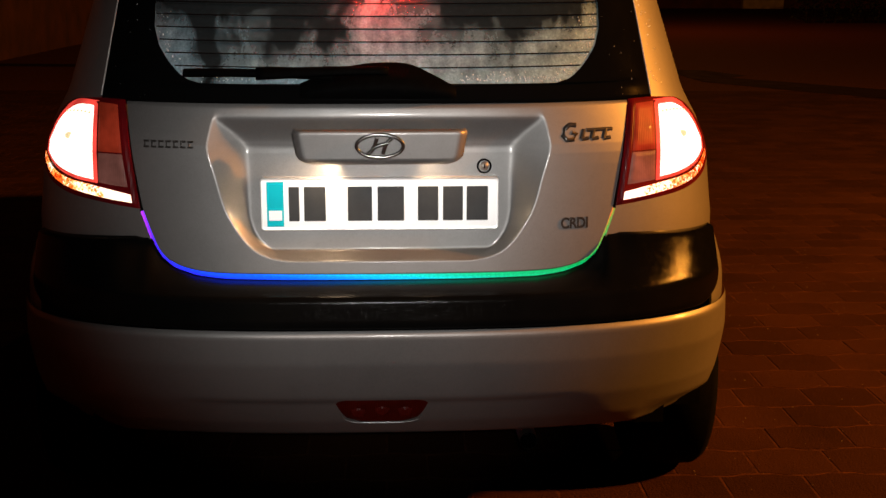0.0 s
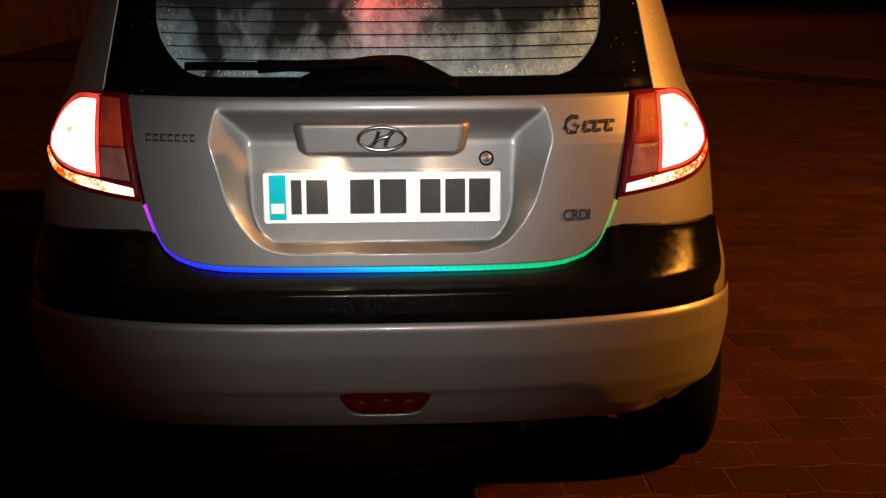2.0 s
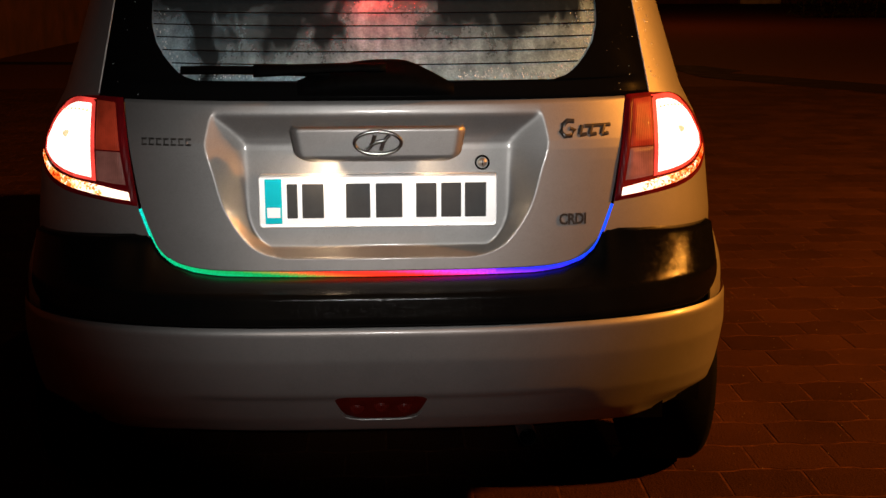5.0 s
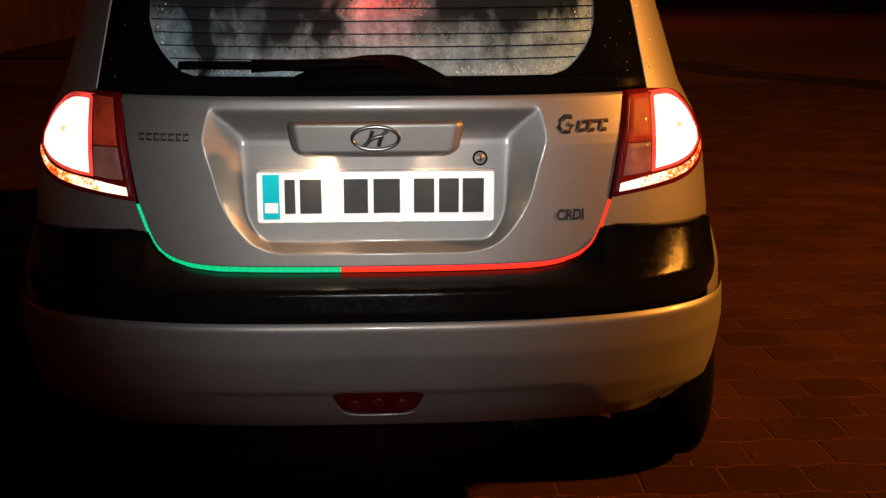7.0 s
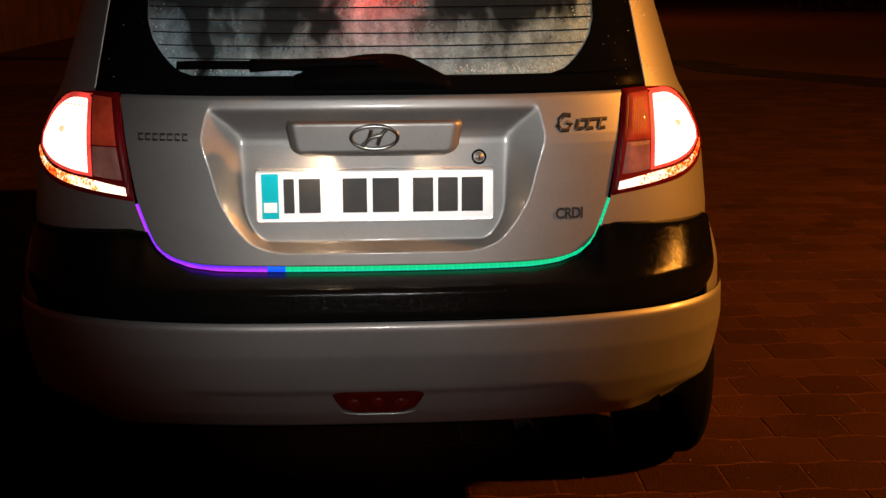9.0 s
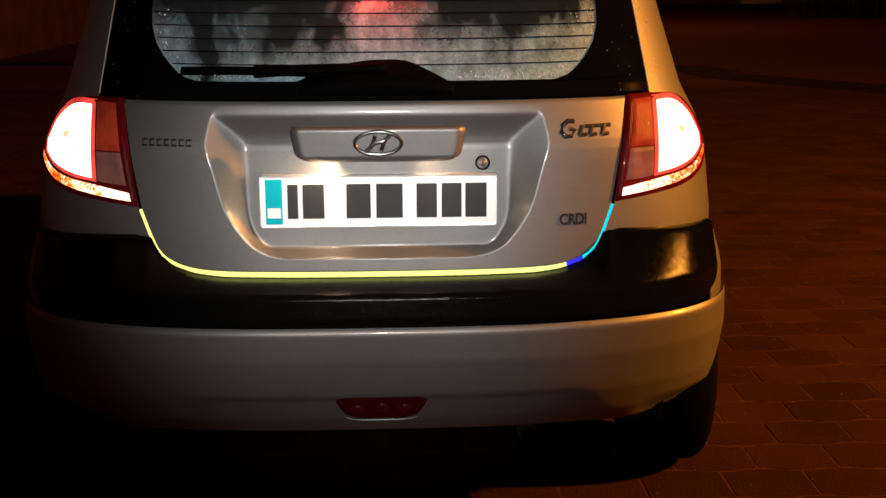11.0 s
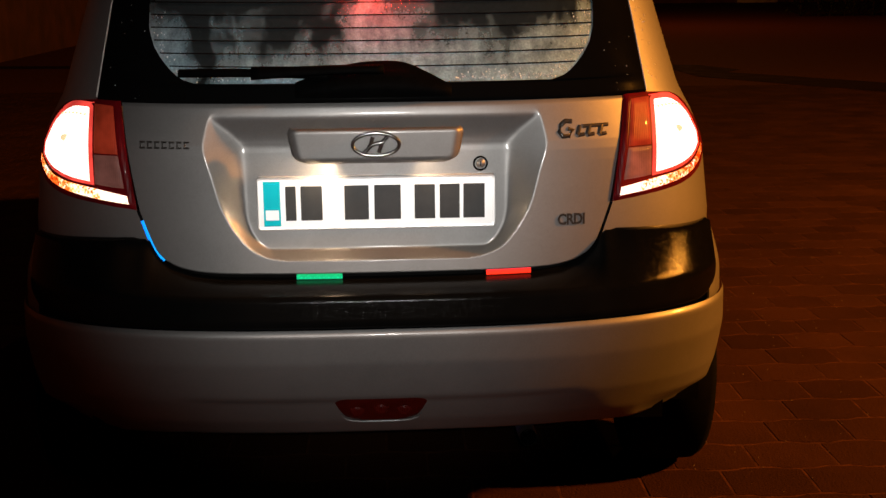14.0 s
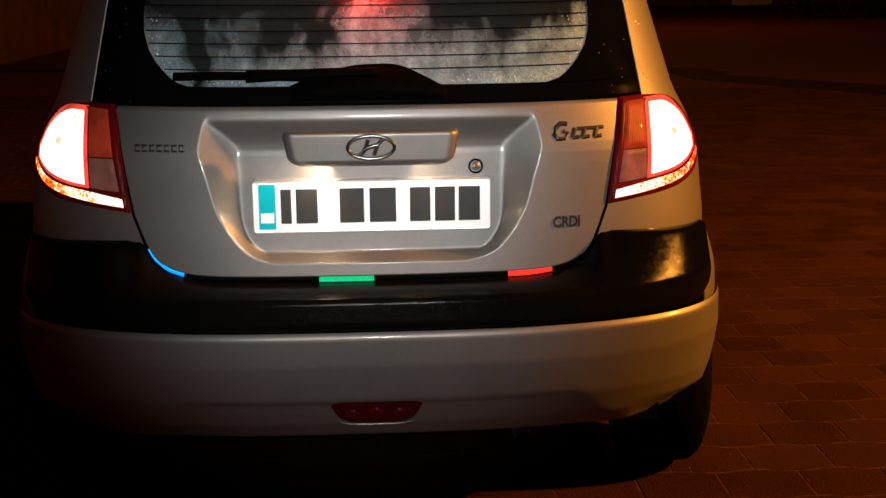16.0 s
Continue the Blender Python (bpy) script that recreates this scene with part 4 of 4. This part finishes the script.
# ---- the street ----
def far_street():
    # a dark strip crosses the ground behind the paving, wider to one side
    bm = bmesh.new()
    near = [(-30, 19.0), (2.0, 14.9), (4.0, 13.1), (5.0, 11.45), (5.6, 10.5), (6.6, 9.6), (9.0, 8.4), (30.0, 4.0)]
    far = [(-30, 19.6), (2.0, 15.5), (4.1, 14.3), (5.2, 12.9), (6.0, 11.7), (7.2, 10.9), (9.6, 10.0), (30.0, 6.0)]
    rows = [[(x, y, 0.0032 if k else 0.003) for x, y in smooth_line(line, 40)] for k, line in enumerate((near, far))]
    sheet(rows, bm)
    tagged(part("road", bm, DARK_STRIP, smooth=False), "dark strip across the ground beyond the paving", "road", kind="structure")
    bm = box(bmesh.new(), -60, 90, 57, 57.3, -0.1, 3.2)
    tagged(part("wall_north", bm, RENDER, smooth=False), "dim plastered wall along the far side", "wall", kind="structure")
    bm = box(bmesh.new(), -6.3, -6.0, -6, 62, -0.1, 3.0)
    tagged(part("wall_west", bm, RENDER, smooth=False), "dim plastered wall beside the parking place", "wall", kind="structure")


far_street()


def far_steps():
    """A short flight of concrete steps at the foot of the far wall."""
    flight = thing("steps", "pale concrete steps at the foot of the far wall", "steps")
    for k in range(5):
        bm = box(bmesh.new(), 25.4, 29.0, 54.6 + 0.30 * k, 57.0, -0.05 + 0.17 * k, 0.17 * (k + 1), 0.015)
        part("step", bm, KERB, flight, smooth=False)
    # pale block put where a stretch of the far wall is lit
    bm = box(bmesh.new(), 17.6, 19.6, 56.6, 57.0, -0.1, 1.1, 0.03)
    tagged(part("lit_wall_block", bm, KERB, smooth=False), "pale block for a lit stretch of the far wall", "wall", kind="structure")


far_steps()


def hedge():
    """A dark patch before the far wall: many small leaves round a few stems."""
    rng = random.Random(3)
    bush = thing("hedge", "dark leafy clump at the far edge of the paving", "hedge")
    for k in range(14):
        x, y = 13.6 + 0.42 * k + rng.uniform(-0.1, 0.1), 36.0 + rng.uniform(-0.3, 0.3)
        bm = tube(bmesh.new(), [(x, y, -0.02), (x + rng.uniform(-0.1, 0.1), y, 0.6), (x + rng.uniform(-0.3, 0.3), y + 0.1, 1.3)], [0.04, 0.03, 0.012], 6)
        part("stem", bm, TWIG, bush)
    verts, faces = [], []
    for k in range(5200):
        u = rng.random()
        x, y = 13.2 + 6.2 * u + rng.gauss(0, 0.15), 36.0 + rng.gauss(0, 0.45)
        top = 1.25 + 0.25 * math.sin(7 * u) + 0.12 * math.sin(23 * u)
        z = rng.uniform(0.02, 1) ** 0.8 * top
        a, b = rng.uniform(0, 6.3), rng.uniform(-0.8, 0.8)
        d = Vector((math.cos(a), math.sin(a), b)).normalized() * rng.uniform(0.05, 0.10)
        w = d.cross(Vector((0.2, 0.1, 1))).normalized() * d.length * 0.45
        p, n = Vector((x, y, z)), len(verts)
        verts += [p - d, p + w, p + d, p - w]
        faces.append((n, n + 1, n + 2, n + 3))
    me = bpy.data.meshes.new("foliage")
    me.from_pydata(verts, [], faces)
    me.materials.append(LEAF)
    ob = new("foliage", me)
    ob.parent = bush
    tagged(ob, kind="stuff")


hedge()


# ---- paving: interlocking concrete stones, 21.5 x 17 cm ----
STONE_X, STONE_Y, LAID = 0.2155, 0.171, -0.6


def wave(x):
    u = abs(((x / STONE_X + 0.5) % 1.0) - 0.5) * 2
    return 0.009 * max(-1.0, min(1.0, (u - 0.5) * 4.5))


def stone_outline(inset):
    half = STONE_X / 2
    xs = [u * half for u in (-1, -0.70, -0.62, -0.40, 0.40, 0.62, 0.70, 1)]
    k = 1 - inset / half
    low = [(x * k, -STONE_Y / 2 + wave(x) + inset) for x in xs]
    high = [(x * k, STONE_Y / 2 + wave(x + half) - inset) for x in reversed(xs)]
    return low + high


def stone_points(x, y, z):
    c, s = math.cos(radians(LAID)), math.sin(radians(LAID))
    rows = []
    for inset, h in ((0.0020, -0.02), (0.0020, -0.0020), (0.0045, 0.0)):
        rows.append([(c * (x + a) - s * (y + b), s * (x + a) + c * (y + b), z + h) for a, b in stone_outline(inset)])
    return rows


def paving():
    rng = random.Random(5)
    pave = thing("pavement", "reddish brown interlocking concrete paving stones with sandy joints", "paving", "structure")
    rows = stone_points(0, 0, 0)
    bm = sheet(rows, close=True)
    bm.faces.new(list(bm.verts)[-16:])
    mesh = mesh_from("paving_stone", bm, PAVER, False)
    near, verts, faces = 0, [], []
    c, s = math.cos(radians(LAID)), math.sin(radians(LAID))
    for k in range(-52, 80):
        for j in range(-36, 58):
            x, y = (j + (k % 2) / 2) * STONE_X + 0.006, k * STONE_Y + 0.093
            wx, wy = c * x - s * y, s * x + c * y
            if wy > 12.0 - (wx + 8) * 0.029 or wy < -8.2:
                continue
            z = rng.uniform(-0.0006, 0.0006)
            if 0.45 < wx < 2.35 and -0.15 < wy < 4.9 and near < 300:
                ob = new("paving_stone", mesh)
                ob.parent = pave
                ob.matrix_basis = pose(wx, wy, z, rng.uniform(-0.25, 0.25), rng.uniform(-0.25, 0.25), rng.uniform(-0.5, 0.5))
                near += 1
                continue
            base = len(verts)
            for row in stone_points(x, y, z):
                verts += row
            for r in (0, 16):
                for i in range(16):
                    i2 = (i + 1) % 16
                    faces.append((base + r + i, base + r + i2, base + r + 16 + i2, base + r + 16 + i))
            faces.append(tuple(base + 32 + i for i in range(16)))
    me = bpy.data.meshes.new("paving_field")
    me.from_pydata(verts, [], faces)
    me.materials.append(PAVER)
    ob = new("paving_field", me)
    ob.parent = pave
    tagged(ob, "paving stones further off", kind="stuff")


paving()


def grit():
    rng = random.Random(9)
    verts, faces = [], []
    for k in range(420):
        x, y, r = rng.uniform(0.5, 2.3), rng.uniform(-0.1, 3.0), rng.uniform(0.0009, 0.0028)
        b = len(verts)
        verts += [(x + r, y, 0.0), (x, y + r, 0.0), (x - r, y, 0.0), (x, y - r, 0.0), (x + rng.uniform(-r, r) * 0.4, y, r * 1.1)]
        faces += [(b, b + 1, b + 4), (b + 1, b + 2, b + 4), (b + 2, b + 3, b + 4), (b + 3, b, b + 4)]
    me = bpy.data.meshes.new("grit")
    me.from_pydata(verts, [], faces)
    me.materials.append(GRIT)
    tagged(new("grit", me), "scattered pale grit on the paving", "grit", kind="stuff")


grit()


# ---- what runs along the strip ----
def strip_state(s, t):
    """Place on the drum's colours (0 to 1) of the light at s along the strip, and whether it is lit."""
    if t < 6.45:
        return ((-0.75 * s - 0.493 * t - 0.012) % 1.0) * RAINBOW, True
    if t < 11.96:
        # fills that sweep from one end and back from the other
        at = 0.43 * RAINBOW
        for k, colour in enumerate((0.15 * RAINBOW, 0.84 * RAINBOW, 0.45 * RAINBOW, 0.98 * RAINBOW, 0.565 * RAINBOW, 0.9175, 0.8375)):
            begin = (6.495 if k % 2 == 0 else 6.40) + 0.775 * k - (0.0, 0.11, 0.02, 0.03, 0.04, 0.06, -0.035)[k]
            front = (t - begin) * 1.12
            if front > (1 - s if k % 2 == 0 else s):
                at = colour
        return at, True
    # short dashes, red, green, blue, white in turn, running to the other end
    for n in range(0, 12):
        centre = 0.682 + 0.712 * (t - 12.0) - 0.342 * n
        if abs(s - centre) < 0.045:
            return (0.15 * RAINBOW, 0.41 * RAINBOW, 0.66 * RAINBOW, 0.8375)[n % 4], True
    return None, False


def motions():
    frames = int(16 * FPS)
    for i, (cell, base) in enumerate(SEGMENTS):
        s = (i + 0.5) / CELLS
        states = [strip_state(s, f / FPS) for f in range(frames + 1)]
        # while dark, a light waits out of the slot at the colour that comes next
        coming, colours = 0.0, [0.0] * (frames + 1)
        for f in range(frames, -1, -1):
            if states[f][1]:
                coming = states[f][0]
            colours[f] = coming
        turn, rows, last = colours[0], {}, None
        angle = colours[0]
        angles = [angle]
        for f in range(1, frames + 1):
            step = (colours[f] - angle + 0.5) % 1.0 - 0.5
            here = angle % 1.0
            if step < 0 and 0.016 < here < 0.24 and here + step < -0.02:
                step = 0.015 - here  # from red by way of purple, past the white
            elif step < -0.16 and here <= 0.016:
                step = -0.248
            step = max(-0.248, min(0.248, step))
            angle += step
            angles.append(angle)

        def key(f):
            shift = 0.0 if states[f][1] else 0.068
            rows[f] = base @ Matrix.Translation((0, shift * 0.6, shift)) @ Matrix.Rotation(2 * math.pi * angles[f], 4, "X")

        for f in range(frames + 1):
            # close keys round every jump, wider ones where it turns evenly
            near = range(max(1, f - 1), min(frames, f + 2) + 1)
            jump = any(abs(angles[g] - angles[g - 1]) > 0.03 or states[g][1] != states[g - 1][1] for g in near)
            if f in (0, frames) or jump or (f < 200 and f % 3 == 0):
                key(f)
        walk(cell, [(f / FPS, rows[f]) for f in sorted(rows)])


motions()
